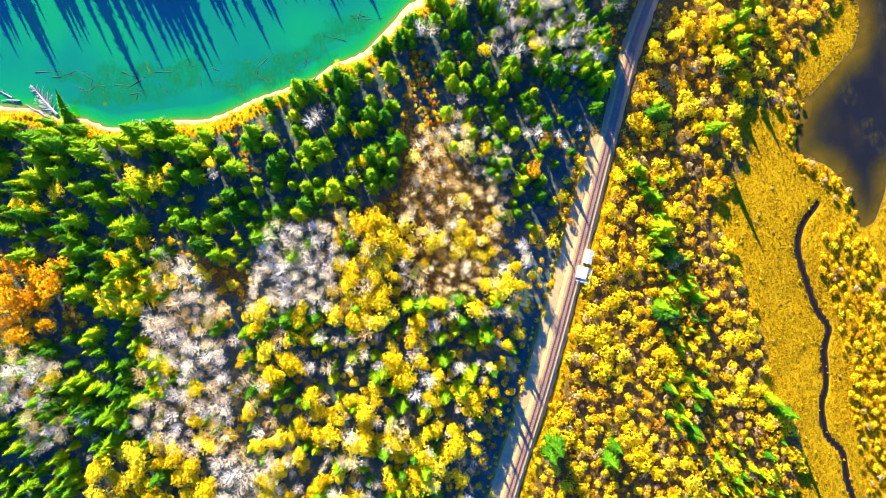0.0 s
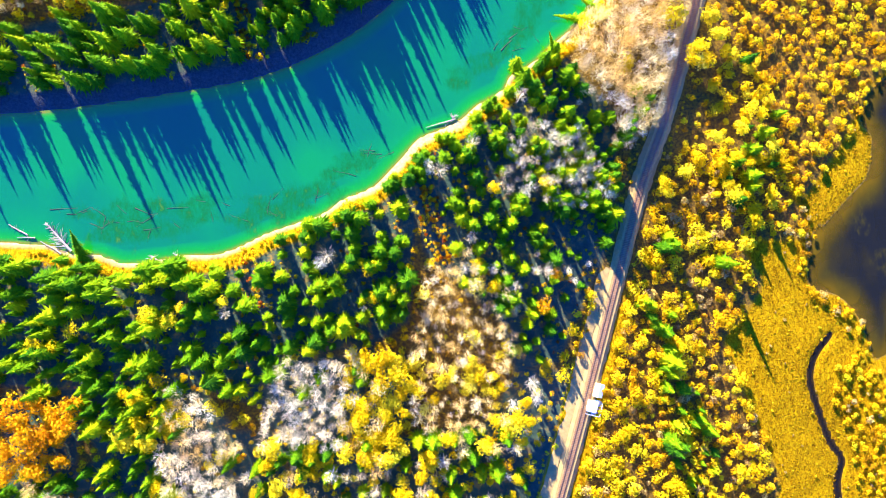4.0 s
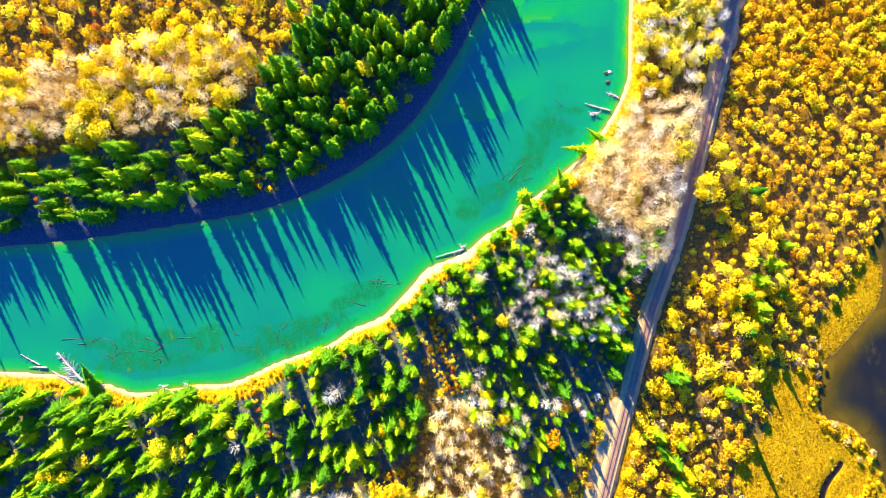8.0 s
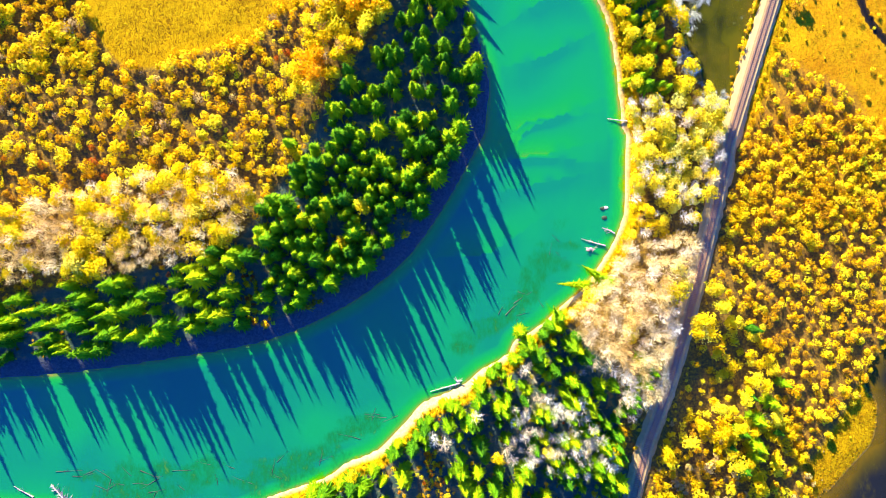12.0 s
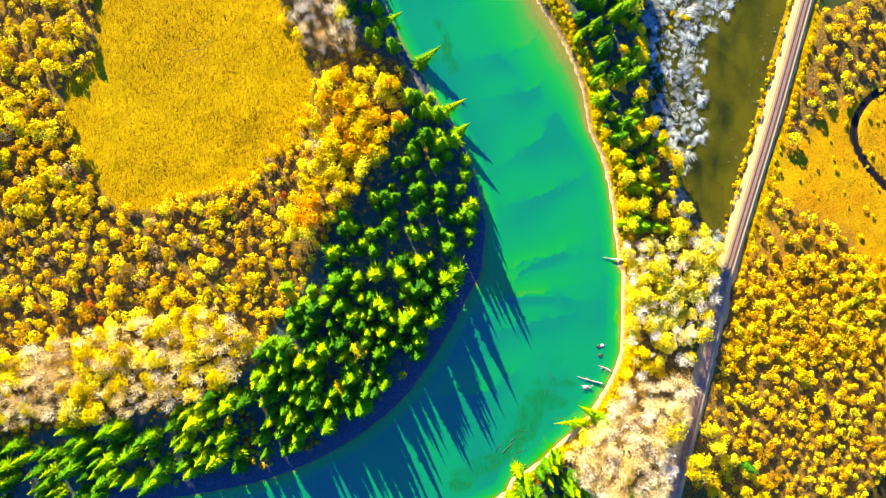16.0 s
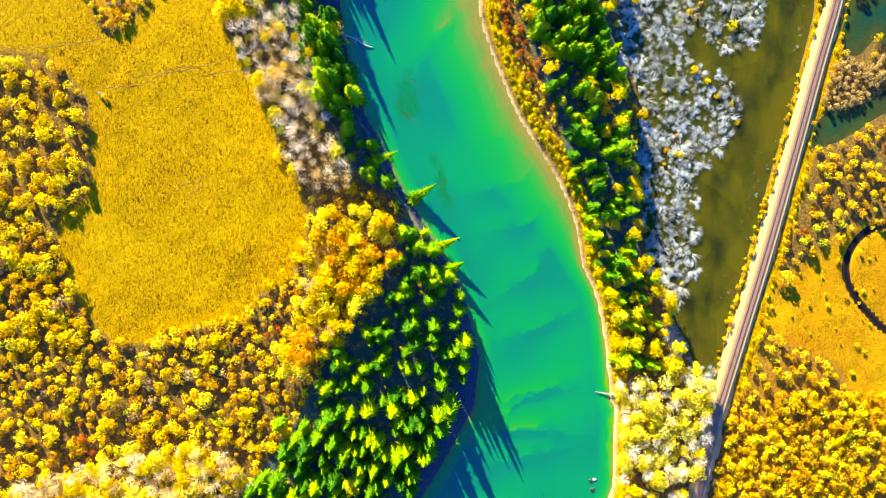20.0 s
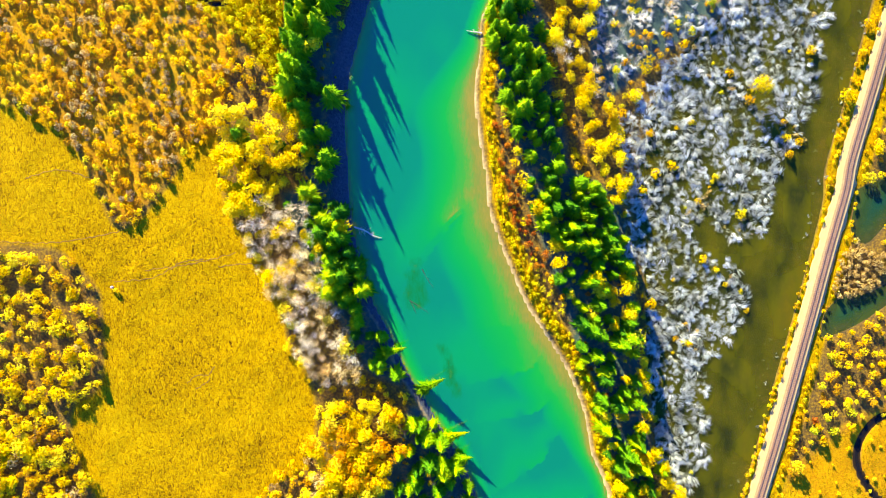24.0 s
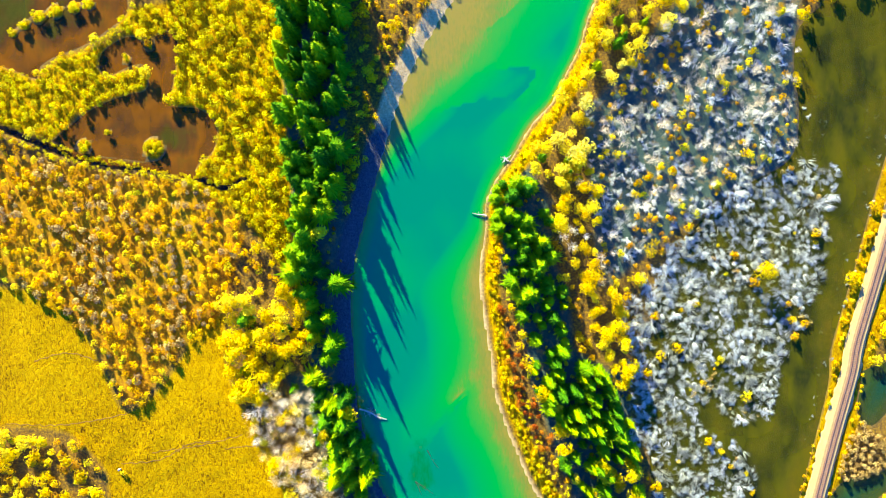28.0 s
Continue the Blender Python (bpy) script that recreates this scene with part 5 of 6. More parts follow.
placed = {k: [] for k in MODELS}
for n, (plan, gap, mix, lo, hi) in enumerate(STANDS):
    rng = np.random.RandomState(500 + n)
    a = np.array(plan, float)
    x0, y0 = a.min(0)
    x1, y1 = a.max(0)
    gx, gy = np.meshgrid(np.arange(x0, x1, gap), np.arange(y0, y1, gap * 0.87))
    gx = gx + (np.arange(gx.shape[0]) % 2)[:, None] * gap * 0.5
    p = np.c_[gx.ravel(), gy.ravel()] + rng.uniform(-0.6, 0.6, (gx.size, 2)) * gap
    p = p[inside(a, p)]
    if not len(p):
        continue
    rail = line_distance(TRACK, p)
    ok = (signed(RIVER, p) < -1.5) & (rail > 5.0)
    ok &= ~((p[:, 1] < 26) & (rail < 11) & (p[:, 0] < np.interp(p[:, 1], TRACK[:, 1], TRACK[:, 0])))
    for bare_strip in CLEARINGS:
        ok &= ~inside(bare_strip, p)
    if "dead" not in mix and "reed" not in mix:
        for plan_b in POND_PLANS.values():
            ok &= signed(plan_b, p) < 0.3
    p = p[ok]
    kinds, share = list(mix), np.cumsum(list(mix.values()))
    # kinds grow in clumps: the pick follows a slow wave as well as chance
    pick = np.clip(rng.rand(len(p)) * 0.6 + 0.2 * (waves(p, 26, 40 + n) + 1), 0, 0.999) * share[-1]
    which = np.searchsorted(share, pick, side="right")
    size = lo + (hi - lo) * rng.rand(len(p)) ** 1.3
    for q, w, s in zip(p, which, size):
        placed[kinds[min(w, len(kinds) - 1)]].append((q[0], q[1], s, rng.uniform(0, 6.283), rng.randint(4), rng.rand()))
for kind, plan, scale in SINGLES:
    rng = np.random.RandomState(len(plan) * 7 + len(kind))
    for x, y in plan:
        placed[kind].append((x, y, scale * rng.uniform(0.85, 1.15), rng.uniform(0, 6.283), rng.randint(4), rng.rand()))


# low scrub along both edges of the railway
rng = np.random.RandomState(78)
verge, verge_dir = along(TRACK, 2.3)
for q, d in zip(verge, verge_dir):
    for side in (-1, 1):
        off = side * rng.uniform(4.2, 6.4) - (3.2 if side < 0 and q[1] < 42 else 0)
        x, y = q[0] + d[1] * off, q[1] - d[0] * off + rng.uniform(-1, 1)
        if rng.rand() < 0.8:
            placed["shrub"].append((x, y, rng.uniform(0.25, 0.6), rng.uniform(0, 6.283), rng.randint(4), rng.rand()))

# undergrowth in the woods
rng = np.random.RandomState(80)
for plan, gap in ((Z_SOUTH_SPRUCE, 5.2), (Z_POINT_SPRUCE, 4.0), (Z_SOUTH_WEST_SPRUCE, 4.0), (Z_POINT_BANK_SPRUCE, 4.0), (Z_BEND_SPRUCE, 4.6), (Z_INNER_SPRUCE, 4.8), (Z_EAST_SPRUCE, 4.2), (Z_SOUTH_BARE_A, 4.0),
                  (Z_SOUTH_BARE_B, 4.2), (Z_NORTH_EAST_SPRUCE, 4.2), (Z_BANK_SPRUCE_NORTH, 4.4), (Z_MID_BARE, 3.8), (Z_WEST_BARE, 3.8), (Z_TAN_BARE, 3.8)):
    a = np.array(plan, float)
    gx, gy = np.meshgrid(np.arange(a[:, 0].min(), a[:, 0].max(), gap), np.arange(a[:, 1].min(), a[:, 1].max(), gap))
    p = np.c_[gx.ravel(), gy.ravel()] + rng.uniform(-0.5, 0.5, (gx.size, 2)) * gap
    p = p[inside(a, p)]
    p = p[(signed(RIVER, p) < -4) & (line_distance(TRACK, p) > 5)]
    for q in p:
        placed["rust" if rng.rand() < 0.06 else "shrub"].append((q[0], q[1], rng.uniform(0.2, 0.6), rng.uniform(0, 6.283), rng.randint(4), rng.rand()))
# a dark row of spruces along the shaded side of the railway
row, row_dir = along(TRACK, 2.6)
for q, d in zip(row, row_dir):
    if 56 < q[1] < 102:
        off = rng.uniform(8.0, 17.0)
        placed["spruce"].append((q[0] - d[1] * off, q[1] + d[0] * off, rng.uniform(0.55, 1.05), rng.uniform(0, 6.283), rng.randint(4), rng.rand()))

# sunlit strips of low orange growth between the trees, and shrubs on the bog islets
for strip in CLEARINGS:
    a = np.array(strip)
    p = rng.uniform(a.min(0), a.max(0), (110, 2))
    for q in p[inside(a, p)]:
        placed["rust" if rng.rand() < 0.2 else "shrub"].append((q[0], q[1], rng.uniform(0.3, 0.6), rng.uniform(0, 6.283), rng.randint(4), rng.rand()))
for x, y, r in ISLETS:
    for _ in range(int(r * r) + 2):
        q, l = rng.uniform(0, 6.283), r * 0.8 * math.sqrt(rng.rand())
        placed["olive"].append((x + l * math.cos(q), y + l * math.sin(q), rng.uniform(0.35, 0.7), q, rng.randint(4), rng.rand()))

# a bright rim of low growth along the ditch and round the bog ponds
rng = np.random.RandomState(82)
for line in (CREEKS["ditch"][0], POND_PLANS["beaver_pond"], POND_PLANS["bog_pond"]):
    rim, rim_dir = along(line, 1.3)
    for q, d in zip(rim, rim_dir):
        for side in (-1, 1):
            off = side * rng.uniform(1.4, 3.2)
            x, y = q[0] + d[1] * off, q[1] - d[0] * off
            if all(signed(plan, np.array([(x, y)]))[0] < -0.6 for plan in (POND_PLANS["beaver_pond"], POND_PLANS["bog_pond"])):
                placed["olive"].append((x, y, rng.uniform(0.28, 0.55), rng.uniform(0, 6.283), rng.randint(4), rng.rand()))

# small dead clumps in the marsh water along the railway
for q, d in zip(row, row_dir):
    if 215 < q[1] < 480 and rng.rand() < 0.75:
        off = rng.uniform(7.0, 13.0)
        placed["dead"].append((q[0] - d[1] * off, q[1] + d[0] * off, rng.uniform(0.15, 0.4), rng.uniform(0, 6.283), rng.randint(4), rng.rand()))

# low yellow growth behind the beach
rng = np.random.RandomState(79)
bank, bank_dir = along(EAST, 1.7)
for q, d in zip(bank, bank_dir):
    for _ in range(2):
        off = rng.uniform(2.2, 6.0)
        x, y = q[0] + d[1] * off, q[1] - d[0] * off
        placed["olive" if off < 4.8 and y > 195 else "shrub"].append((x, y, rng.uniform(0.25, 0.55), rng.uniform(0, 6.283), rng.randint(4), rng.rand()))

# the south end of the railway lies in the open: no tall spruce stands between it and the sun
def shades_track(rows):
    r = np.array(rows)
    d = line_distance(TRACK, r[:, :2])
    return (r[:, 0] < np.interp(r[:, 1], TRACK[:, 1], TRACK[:, 0])) & (d < 17 * r[:, 2] + 2) & (r[:, 1] < 32 + 2.1 * d)


rng = np.random.RandomState(81)
for kind in ("spruce", "gold", "bare", "tan"):
    shady = shades_track(placed[kind])
    placed["shrub"] += [(*r[:2], rng.uniform(0.5, 0.9), *r[3:]) for r, cut in zip(placed[kind], shady) if cut]
    placed[kind] = [r for r, cut in zip(placed[kind], shady) if not cut]

# an open strip lies under the trees along the shaded bank
north = np.array([r[:2] for r in placed["spruce"]])
open_bank = (north[:, 1] > 325) & (line_distance(WEST, north) < 13 + 5 * soft(north[:, 1], 400, 440)) & (line_distance(WEST, north) < line_distance(EAST, north)) & (rng.rand(len(north)) < 0.85)
placed["spruce"] = [r for r, cut in zip(placed["spruce"], open_bank) if not cut]

# scrub fills what lies between the stands and goes on past them
rng = np.random.RandomState(77)
gx, gy = np.meshgrid(np.arange(-178, 174, 4.2), np.arange(-92, 482, 4.0))
p = np.c_[gx.ravel(), gy.ravel()] + rng.uniform(-1.7, 1.7, (gx.size, 2))
ok = (signed(RIVER, p) < -5) & (line_distance(TRACK, p) > 6.0)
for plan in [s[0] for s in STANDS] + list(POND_PLANS.values()) + [MEADOW_PLAN, SEDGE_PLAN, FEN_PLAN]:
    ok &= ~inside(plan, p)
for line, half in CREEKS.values():
    ok &= line_distance(line, p) > half + 1.2
for q in p[ok]:
    placed["bush" if rng.rand() < 0.15 else "shrub"].append((q[0], q[1], rng.uniform(0.5, 1.1), rng.uniform(0, 6.283), rng.randint(4), rng.rand()))


def spread_model(kind, rows, only=None):
    """Verts, faces and tints of many plants of one kind joined."""
    verts, faces, tints, base = [], [], [], 0
    rows = np.array(rows)
    z = terrain(rows[:, :2])
    for model in range(4):
        sel = rows[:, 4] == model
        if not sel.any():
            continue
        v = np.vstack([g[2][0] for g in MODELS[kind][model] if g[0] != "trunk" and (only is None or g[0] == only)])
        f, off = [], 0
        for g in MODELS[kind][model]:
            if g[0] == "trunk" or (only is not None and g[0] != only):
                continue
            f.append(g[2][1] + off)
            off += len(g[2][0])
        f = np.vstack(f)
        r, zz = rows[sel], z[sel]
        c, s = np.cos(r[:, 3]), np.sin(r[:, 3])
        sc = r[:, 2]
        x = (v[None, :, 0] * c[:, None] - v[None, :, 1] * s[:, None]) * sc[:, None] + r[:, 0, None]
        y = (v[None, :, 0] * s[:, None] + v[None, :, 1] * c[:, None]) * sc[:, None] + r[:, 1, None]
        h = v[None, :, 2] * sc[:, None] + zz[:, None]
        verts.append(np.stack([x, y, h], -1).reshape(-1, 3))
        faces.append((f[None] + (np.arange(len(r)) * len(v))[:, None, None] + base).reshape(-1, 3))
        tints.append(np.repeat(r[:, 5], len(v)))
        base += len(v) * len(r)
    return np.vstack(verts), np.vstack(faces), np.concatenate(tints)


SINGLE_LIMIT = 225
plant_meshes = {}
for kind, rows in placed.items():
    if not rows:
        continue
    rows.sort(key=lambda r: abs(r[0] + 8))
    one, rest = rows[:SINGLE_LIMIT], rows[SINGLE_LIMIT:]
    heights = terrain(np.array([r[:2] for r in one]))
    name, label, category, group = LOOK[kind]
    for k in range(4):
        for pname, mat, (v, f) in MODELS[kind][k]:
            plant_meshes[kind, k, pname] = mesh_from(pname, v, f, MAT[mat])
    for (x, y, s, turn, k, tint), z in zip(one, heights):
        root = tagged(new(name), label, category, group)
        root.matrix_basis = Matrix.LocRotScale((x, y, z), Euler((0, 0, turn)), (s, s, s))
        for pname, mat, _ in MODELS[kind][k]:
            part(pname, plant_meshes[kind, k, pname], root)
    if rest:
        last = MODELS[kind][0][-1]
        v, f, t = spread_model(kind, rest, last[0])
        wood = tagged(new(MASS[kind], mesh_from(MASS[kind], v, f, MAT[last[1]], False, {"tint": t})), label.replace("a ", "") + ", many together", "woods", kind="stuff")


# ---- grass: tufts over the meadow and the sedge flats ----
def tuft_field(name, plan, gap, size, mat, label, seed, rise):
    rng = np.random.RandomState(seed)
    lo, hi = np.maximum(plan.min(0), (-186, -96)), np.minimum(plan.max(0), (180, 492))
    gx, gy = np.meshgrid(np.arange(lo[0], hi[0], gap), np.arange(lo[1], hi[1], gap))
    p = np.c_[gx.ravel(), gy.ravel()] + rng.uniform(-0.5, 0.5, (gx.size, 2)) * gap
    ok = inside(plan, p) & (line_distance(TRACK, p) > 5)
    for pond_plan in POND_PLANS.values():
        ok &= signed(pond_plan, p) < -0.3
    for line, half in CREEKS.values():
        ok &= line_distance(line, p) > half + 0.4
    p = p[ok]
    p = p[waves(p, 30, seed) + rng.uniform(-1.2, 1.2, len(p)) > -1.0]
    z = terrain(p)
    n = len(p)
    verts = np.zeros((n, 3, 4, 3))
    s = size * rng.uniform(0.5, 1.3, n)
    for b in range(3):
        q = rng.uniform(0, 6.283, n)
        d, side = np.c_[np.cos(q), np.sin(q)], np.c_[-np.sin(q), np.cos(q)]
        foot = p + d * 0.05
        for k, (u, w, h) in enumerate(((0.0, -0.3, 0.0), (0.0, 0.3, 0.0), (0.75, 0.28, 0.75), (0.75, -0.28, 0.7))):
            verts[:, b, k, :2] = foot + (d * u + side * w) * s[:, None]
            verts[:, b, k, 2] = z + h * rise * s - 0.05
    faces = np.arange(n * 12).reshape(-1, 4)
    ob = new(name, mesh_from(name, verts.reshape(-1, 3), faces, MAT[mat], False, {"tint": np.repeat(rng.rand(n) * 0.6, 12)}))
    return tagged(ob, label, "grass", kind="stuff")


tuft_field("meadow_grass", MEADOW_PLAN, 0.8, 0.30, "straw", "golden dry meadow grass in fine tufts", 11, 0.42)
tuft_field("sedge_tussocks", SEDGE_PLAN, 1.0, 0.55, "straw", "yellow sedge tussocks on the marsh", 12, 0.6)
tuft_field("fen_grass", FEN_PLAN, 1.0, 0.45, "straw", "orange gold fen grass", 13, 0.45)


# ---- things on the banks ----
def log_mesh(name, a, b, radius, mat, branches, rng, spread=1.6, sides=7):
    v, f = [], []
    a, b = np.array(a, float), np.array(b, float)
    mids = [a + (b - a) * s + rng.normal(size=3) * np.array((0.12, 0.12, 0.04)) for s in (0, 0.35, 0.7, 1.0)]
    for i in range(3):
        cone(v, f, mids[i], mids[i + 1], radius * (1 - 0.27 * i), radius * (0.73 - 0.27 * i) + 0.02, sides)
    ahead = (b - a) / np.linalg.norm(b - a)
    across = np.array((-ahead[1], ahead[0], 0))
    for _ in range(branches):
        s = rng.uniform(0.15, 0.97)
        c = a + (b - a) * s
        l = spread * (1.15 - s) * rng.uniform(0.5, 1.2)
        d = ahead * rng.uniform(0.2, 0.9) + across * rng.choice((-1, 1)) * rng.uniform(0.6, 1.1) + np.array((0, 0, rng.uniform(-0.1, 0.5)))
        cone(v, f, c, c + d * l, radius * 0.22, 0.015, 4)
    return mesh_from(name, np.array(v), np.array(f), MAT[mat])


def branch_mesh(a, b, radius, rng, spread):
    """One side branch of a fallen tree, with a bend and a few twigs."""
    v, f = [], []
    a, b = np.array(a, float), np.array(b, float)
    ahead = (b - a) / np.linalg.norm(b - a)
    across = np.array((-ahead[1], ahead[0], 0))
    s = rng.uniform(0.12, 0.95)
    c, l = a + (b - a) * s, spread * (1.2 - s) * rng.uniform(0.6, 1.2)
    d = ahead * rng.uniform(0.2, 0.8) + across * rng.choice((-1, 1)) * rng.uniform(0.6, 1.1) + np.array((0, 0, rng.uniform(-0.05, 0.45)))
    mid = c + d * l * 0.55
    cone(v, f, c, mid, radius * 0.24, radius * 0.13, 4)
    cone(v, f, mid, c + d * l + np.array((0, 0, -0.1 * l)), radius * 0.13, 0.012, 4)
    for _ in range(3):
        e = c + d * l * rng.uniform(0.3, 0.9)
        cone(v, f, e, e + (d * 0.6 + rng.normal(size=3) * 0.4) * l * 0.35, radius * 0.08, 0.01, 3)
    return mesh_from("branch", np.array(v), np.array(f), MAT["grey_wood"])


def root_mesh(rng, radius):
    """One bent root that tapers from the stump."""
    v, f = [], []
    q, l = rng.uniform(0, 6.283), radius * rng.uniform(0.6, 1.2)
    d = np.array((math.cos(q), math.sin(q), rng.uniform(-0.1, 0.7)))
    cone(v, f, (0, 0, 0.1), d * l * 0.6, 0.16, 0.10, 5)
    cone(v, f, d * l * 0.6, d * l + rng.normal(size=3) * 0.25, 0.10, 0.03, 5)
    return mesh_from("root", np.array(v), np.array(f), MAT["grey_wood"])


def stump_mesh():
    v, f = [], []
    cone(v, f, (0, 0, -0.6), (0, 0, 0.3), 0.5, 0.42, 9)
    cone(v, f, (0, 0, 0.3), (0, 0, 0.45), 0.42, 0.05, 9)
    return mesh_from("stump", np.array(v), np.array(f), MAT["grey_wood"])


rng = np.random.RandomState(31)
for n, (x0, y0, x1, y1) in enumerate(((*p, *q) for p, q in SUNKEN_LOGS)):
    log = new("sunken_log", log_mesh("sunken_log", (x0, y0, RIVER_LEVEL - 0.06), (x1, y1, RIVER_LEVEL - 0.08), rng.uniform(0.16, 0.22), "sunken", 4, rng, 1.4))
    tagged(log, "waterlogged dark log lying in shallow river water", "log", "sunken logs")
for cx, cy, rx, ry, turn in WEED_BEDS[:4] + WEED_BEDS[-1:]:
    for _ in range(9 if rx > 25 else 4):
        q, l = rng.uniform(0, 6.283), math.sqrt(rng.rand()) * 0.75
        u, w = rx * l * math.cos(q), ry * l * math.sin(q)
        x, y = cx + u * math.cos(turn) - w * math.sin(turn), cy + u * math.sin(turn) + w * math.cos(turn)
        q, l = rng.uniform(0, 3.1416), rng.uniform(1.5, 4.5)
        dx, dy = math.cos(q) * l, math.sin(q) * l
        if signed(RIVER, np.array([(x, y), (x + dx, y + dy), (x - dx, y - dy)])).min() > 2:
            branch = new("sunken_branch", log_mesh("sunken_branch", (x - dx, y - dy, RIVER_LEVEL - 0.03), (x + dx, y + dy, RIVER_LEVEL - 0.05), rng.uniform(0.08, 0.13), "sunken", 5, rng, 1.2))
            tagged(branch, "thin waterlogged branch among green river weed", "branch", "sunken branches")
for n, (p, q) in enumerate(DRIFTWOOD):
    z0 = float(terrain(np.array([p]))[0])
    root = tagged(new("driftwood_tree"), "weathered grey fallen tree lying from the bank into the river", "driftwood", "fallen trees on the bank")
    big = math.dist(p, q) > 11
    foot, tip, girth = (*p, max(z0, RIVER_LEVEL) + 0.35), (*q, RIVER_LEVEL + 0.25), 0.5 if big else 0.28
    trunk = part("trunk", log_mesh("trunk", foot, tip, girth, "grey_wood", 60 if big else 3, rng, 4.2 if big else 1.3), root)
    for _ in range(20 if big else 8):
        part("branch", branch_mesh(foot, tip, girth, rng, 4.4 if big else 1.6), trunk)
(p, q) = WHITE_SNAG
root = tagged(new("fallen_snag"), "bleached white dead tree fallen into shaded river water", "driftwood")
part("trunk", log_mesh("trunk", (*p, -0.4), (*q, RIVER_LEVEL + 0.2), 0.34, "silver", 34, rng, 2.6), root)
for x, y in ROOT_WADS:
    wad = tagged(new("root_wad"), "grey upturned root wad stranded at the bank", "driftwood", "stranded roots")
    wad.location = (x, y, max(float(terrain(np.array([(x, y)]))[0]), RIVER_LEVEL) + 0.2)
    part("stump", stump_mesh(), wad)
    for _ in range(11):
        part("root", root_mesh(rng, 2.0), wad)
def boulder_mesh(seed, size, mat):
    bm = bmesh.new()
    bmesh.ops.create_icosphere(bm, subdivisions=2, radius=size)
    r = np.random.RandomState(seed)
    for vert in bm.verts:
        vert.co = Vector((vert.co.x * 1.3, vert.co.y, vert.co.z * 0.7)) * r.uniform(0.8, 1.15)
    me = bpy.data.meshes.new("rock")
    bm.to_mesh(me)
    bm.free()
    me.materials.append(MAT[mat])
    return me


for n, (x, y, size, mat, label) in enumerate(((52.9, 157.2, 0.7, "grey_wood", "pale boulder breaking the river surface"), (51.6, 156.9, 0.8, "sunken", "dark weedy boulder awash in the river"),
                                              (52.3, 153.6, 0.9, "sunken", "dark weedy boulder awash in the river"), (46.6, 142.2, 0.7, "grey_wood", "pale boulder breaking the river surface"))):
    rock = tagged(new("boulder", boulder_mesh(n, size, mat)), label, "rock", "boulders in the river")
    rock.location = (x, y, RIVER_LEVEL - 0.25 * size)
for n, (p, q) in enumerate(LEANING):
    a = Vector((*p, float(terrain(np.array([p]))[0]) - 0.2))
    over = Vector((q[0] - p[0], q[1] - p[1], 0))
    s = 0.9 if over.length > 9 else 0.75
    axis = Vector((over.x, over.y, max(4.0, math.sqrt(max(0.0, (14 * s) ** 2 - over.length ** 2)))))
    root = tagged(new("leaning_spruce"), "green spruce leaning out from the bank over the river", "tree", "leaning spruces")
    root.matrix_basis = Matrix.LocRotScale(a, axis.to_track_quat("Z", "Y"), (s * 1.05, s * 1.05, s))
    for pname, mat, _ in MODELS["spruce"][n % 4]:
        part(pname, plant_meshes["spruce", n % 4, pname], root)


# ---- railway huts ----
def slab_mesh(name, x0, x1, y0, y1, z0, z1, mat, edge=0.04):
    bm = bmesh.new()
    bmesh.ops.create_cube(bm, size=1.0, matrix=Matrix.Translation(((x0 + x1) / 2, (y0 + y1) / 2, (z0 + z1) / 2)) @ Matrix.Diagonal((x1 - x0, y1 - y0, z1 - z0, 1)))
    bmesh.ops.bevel(bm, geom=bm.edges[:], offset=edge, segments=1, affect="EDGES")
    me = bpy.data.meshes.new(name)
    bm.to_mesh(me)
    bm.free()
    me.materials.append(MAT[mat])
    return me


def roof_mesh(x0, x1, y0, y1, z, rise, mat):
    mid = (x0 + x1) / 2
    v = [(x0, y0, z), (mid, y0, z + rise), (x1, y0, z), (x0, y1, z), (mid, y1, z + rise), (x1, y1, z), (x0, y0, z - 0.12), (x1, y0, z - 0.12), (x0, y1, z - 0.12), (x1, y1, z - 0.12)]
    f = [(0, 1, 4, 3), (1, 2, 5, 4), (6, 8, 9, 7), (0, 3, 8, 6), (2, 7, 9, 5), (0, 6, 7, 2), (3, 5, 9, 8)]
    return mesh_from("roof", v, f, MAT[mat])


along_track = Euler((0, 0, radians(-14)))
shed = tagged(new("equipment_shed"), "small white railway shed with pale pitched roof", "shed")
shed.matrix_basis = Matrix.LocRotScale((*SHED, 0.3), along_track, (1, 1, 1))
part("wall", slab_mesh("wall", -1.4, 1.4, -2.2, 2.2, -0.6, 2.3, "white_paint"), shed)
part("roof", roof_mesh(-1.7, 1.7, -2.5, 2.5, 2.36, 0.5, "white_paint"), shed, "pale metal pitched roof")
door = part("door", slab_mesh("door", -0.45, 0.45, -2.26, -2.2, -0.1, 1.9, "grey_metal", 0.01), shed, "grey metal door")
part("handle", slab_mesh("handle", 0.26, 0.38, -2.32, -2.26, 0.85, 0.91, "rail", 0.01), door, "rusty steel handle")
hut = tagged(new("signal_hut"), "white flat-roofed hut with open porch beside the track", "hut")
hut.matrix_basis = Matrix.LocRotScale((*SLAB, 0.3), along_track, (1, 1, 1))
part("base", slab_mesh("base", -2.9, 2.9, -3.0, 2.8, -0.6, 0.25, "white_paint"), hut, "pale concrete pad")
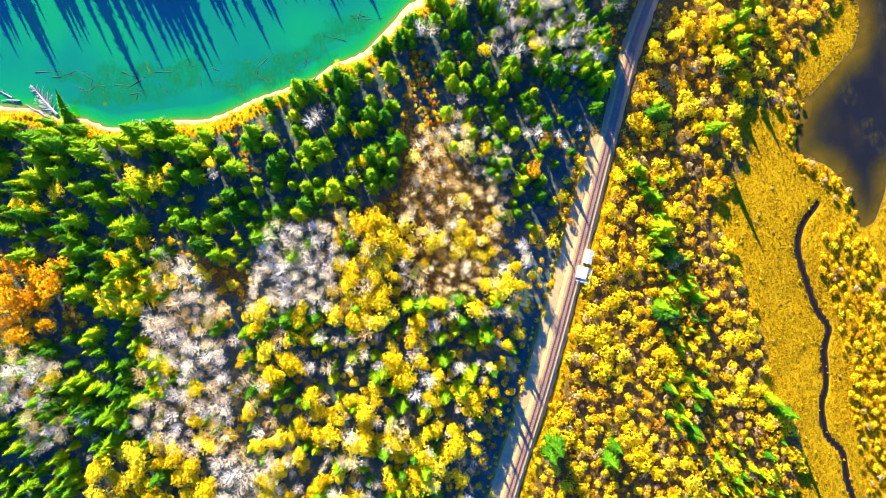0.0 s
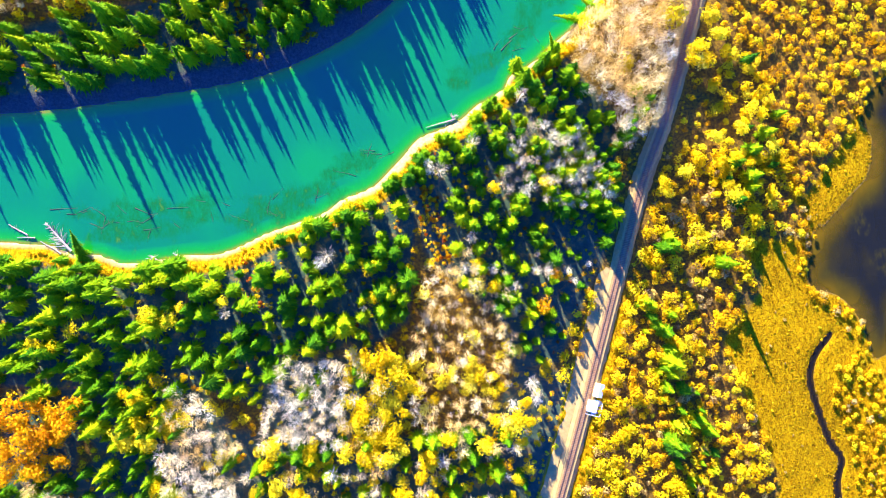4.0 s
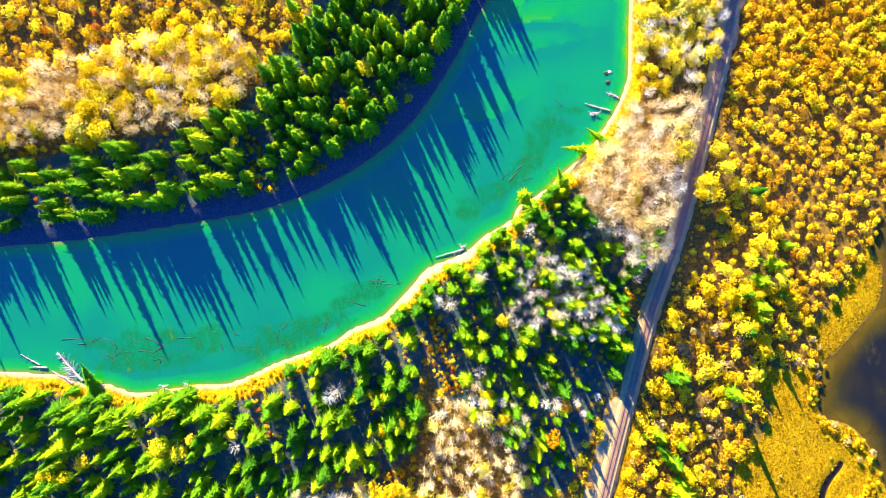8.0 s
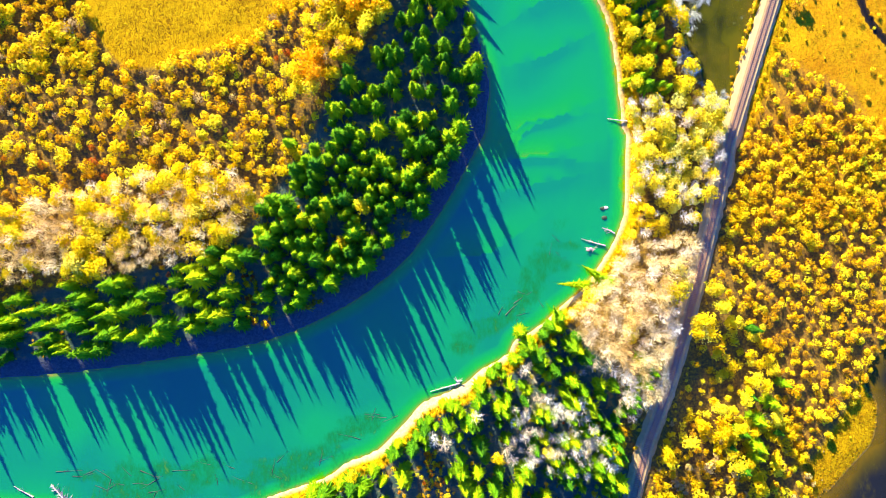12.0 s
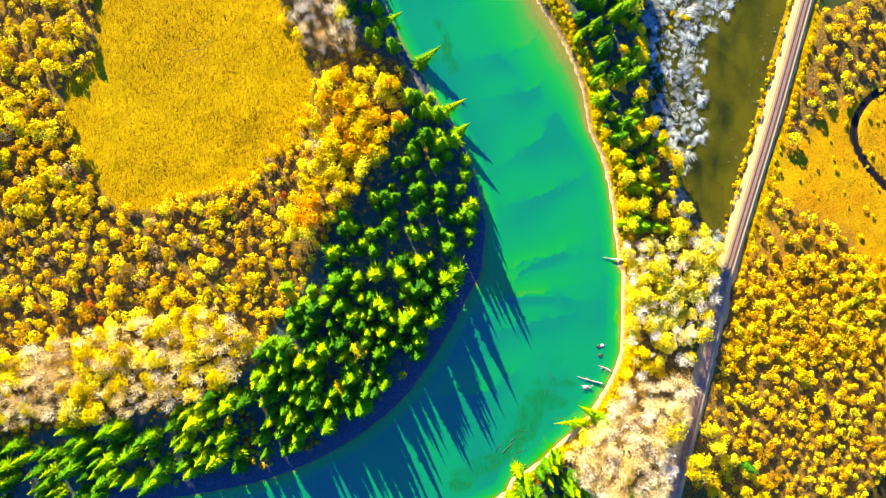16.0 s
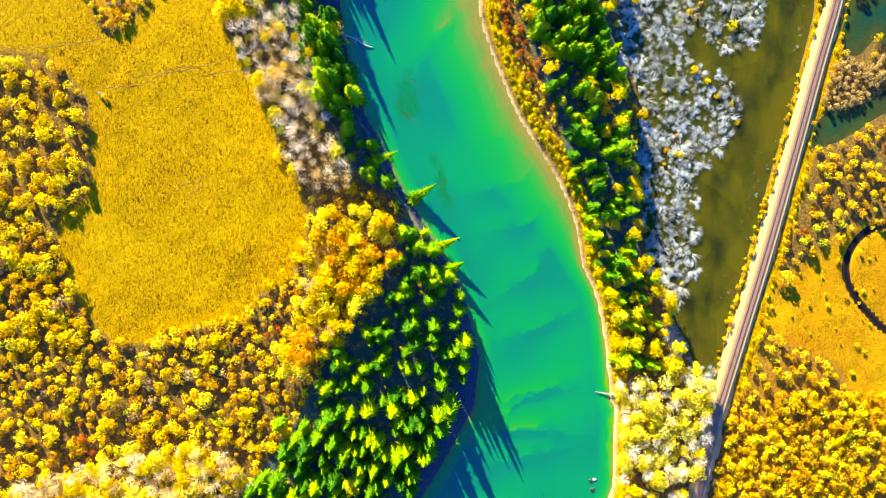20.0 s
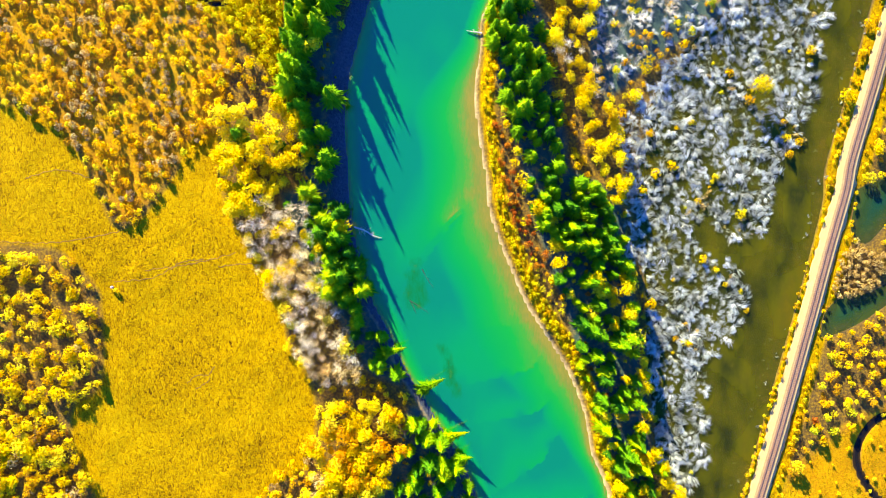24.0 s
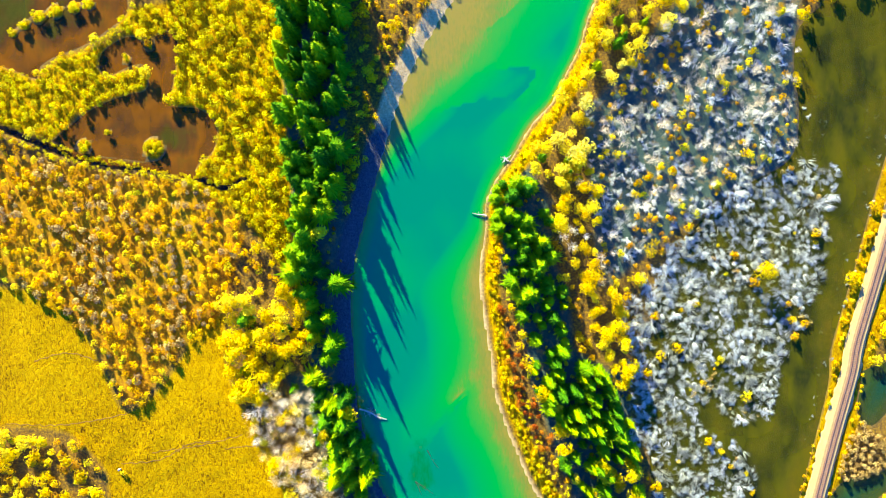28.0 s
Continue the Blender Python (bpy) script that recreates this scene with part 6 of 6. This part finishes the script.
part("wall", slab_mesh("wall", -2.6, 0.6, -1.2, 2.5, 0.25, 2.5, "white_paint"), hut)
part("roof", slab_mesh("roof", -2.9, 0.9, -1.5, 2.8, 2.5, 2.7, "white_paint"), hut, "pale flat roof")
for px, py in ((2.5, 2.4), (2.5, -2.5), (-2.5, -2.6)):
    part("post", slab_mesh("post", px - 0.1, px + 0.1, py - 0.1, py + 0.1, 0.25, 2.2, "grey_metal", 0.02), hut)
part("rail", slab_mesh("rail", 2.4, 2.6, -2.5, 2.4, 2.2, 2.32, "white_paint", 0.02), hut)
part("rail", slab_mesh("rail", -2.5, 2.4, -2.65, -2.45, 2.2, 2.32, "white_paint", 0.02), hut)
part("cabinet", slab_mesh("cabinet", 1.2, 2.0, -1.6, -0.8, 0.25, 1.5, "grey_metal", 0.03), hut, "dark grey metal cabinet")


# ---- the meadow: trodden trails ----
def trail_mesh(line, width):
    """A narrow trodden strip of flattened grass that follows the ground."""
    p, d = along(smooth_line(line, 1.0), 0.6)
    right = np.c_[d[:, 1], -d[:, 0]]
    r = np.random.RandomState(len(p))
    w = width * (0.7 + 0.6 * r.rand(len(p)))[:, None]
    sway = (0.18 * np.sin(np.arange(len(p)) * 0.9) + 0.1 * r.randn(len(p)))[:, None]
    rows = []
    for u, h in ((-0.5, 0.01), (-0.2, 0.035), (0.2, 0.035), (0.5, 0.01)):
        q = p + right * (u * w + sway)
        rows.append(np.c_[q, terrain(q) + h])
    v = np.stack(rows, 1).reshape(-1, 3)
    i = (np.arange(len(p) - 1)[:, None] * 4 + np.arange(3)[None]).ravel()
    return mesh_from("trail", v, np.c_[i, i + 1, i + 5, i + 4], MAT["trodden"])


for line in TRAILS:
    tagged(new("trail", trail_mesh(line, 0.4)), "narrow trodden brown trail across the golden meadow", "trail", kind="structure")
old_stump = tagged(new("tree_stump", stump_mesh()), "short grey tree stump alone in the golden meadow", "stump")
old_stump.matrix_basis = Matrix.LocRotScale((-123.5, 293.5, float(terrain(np.array([(-123.5, 293.5)]))[0]) + 0.5), None, (1.1, 1.1, 1.6))
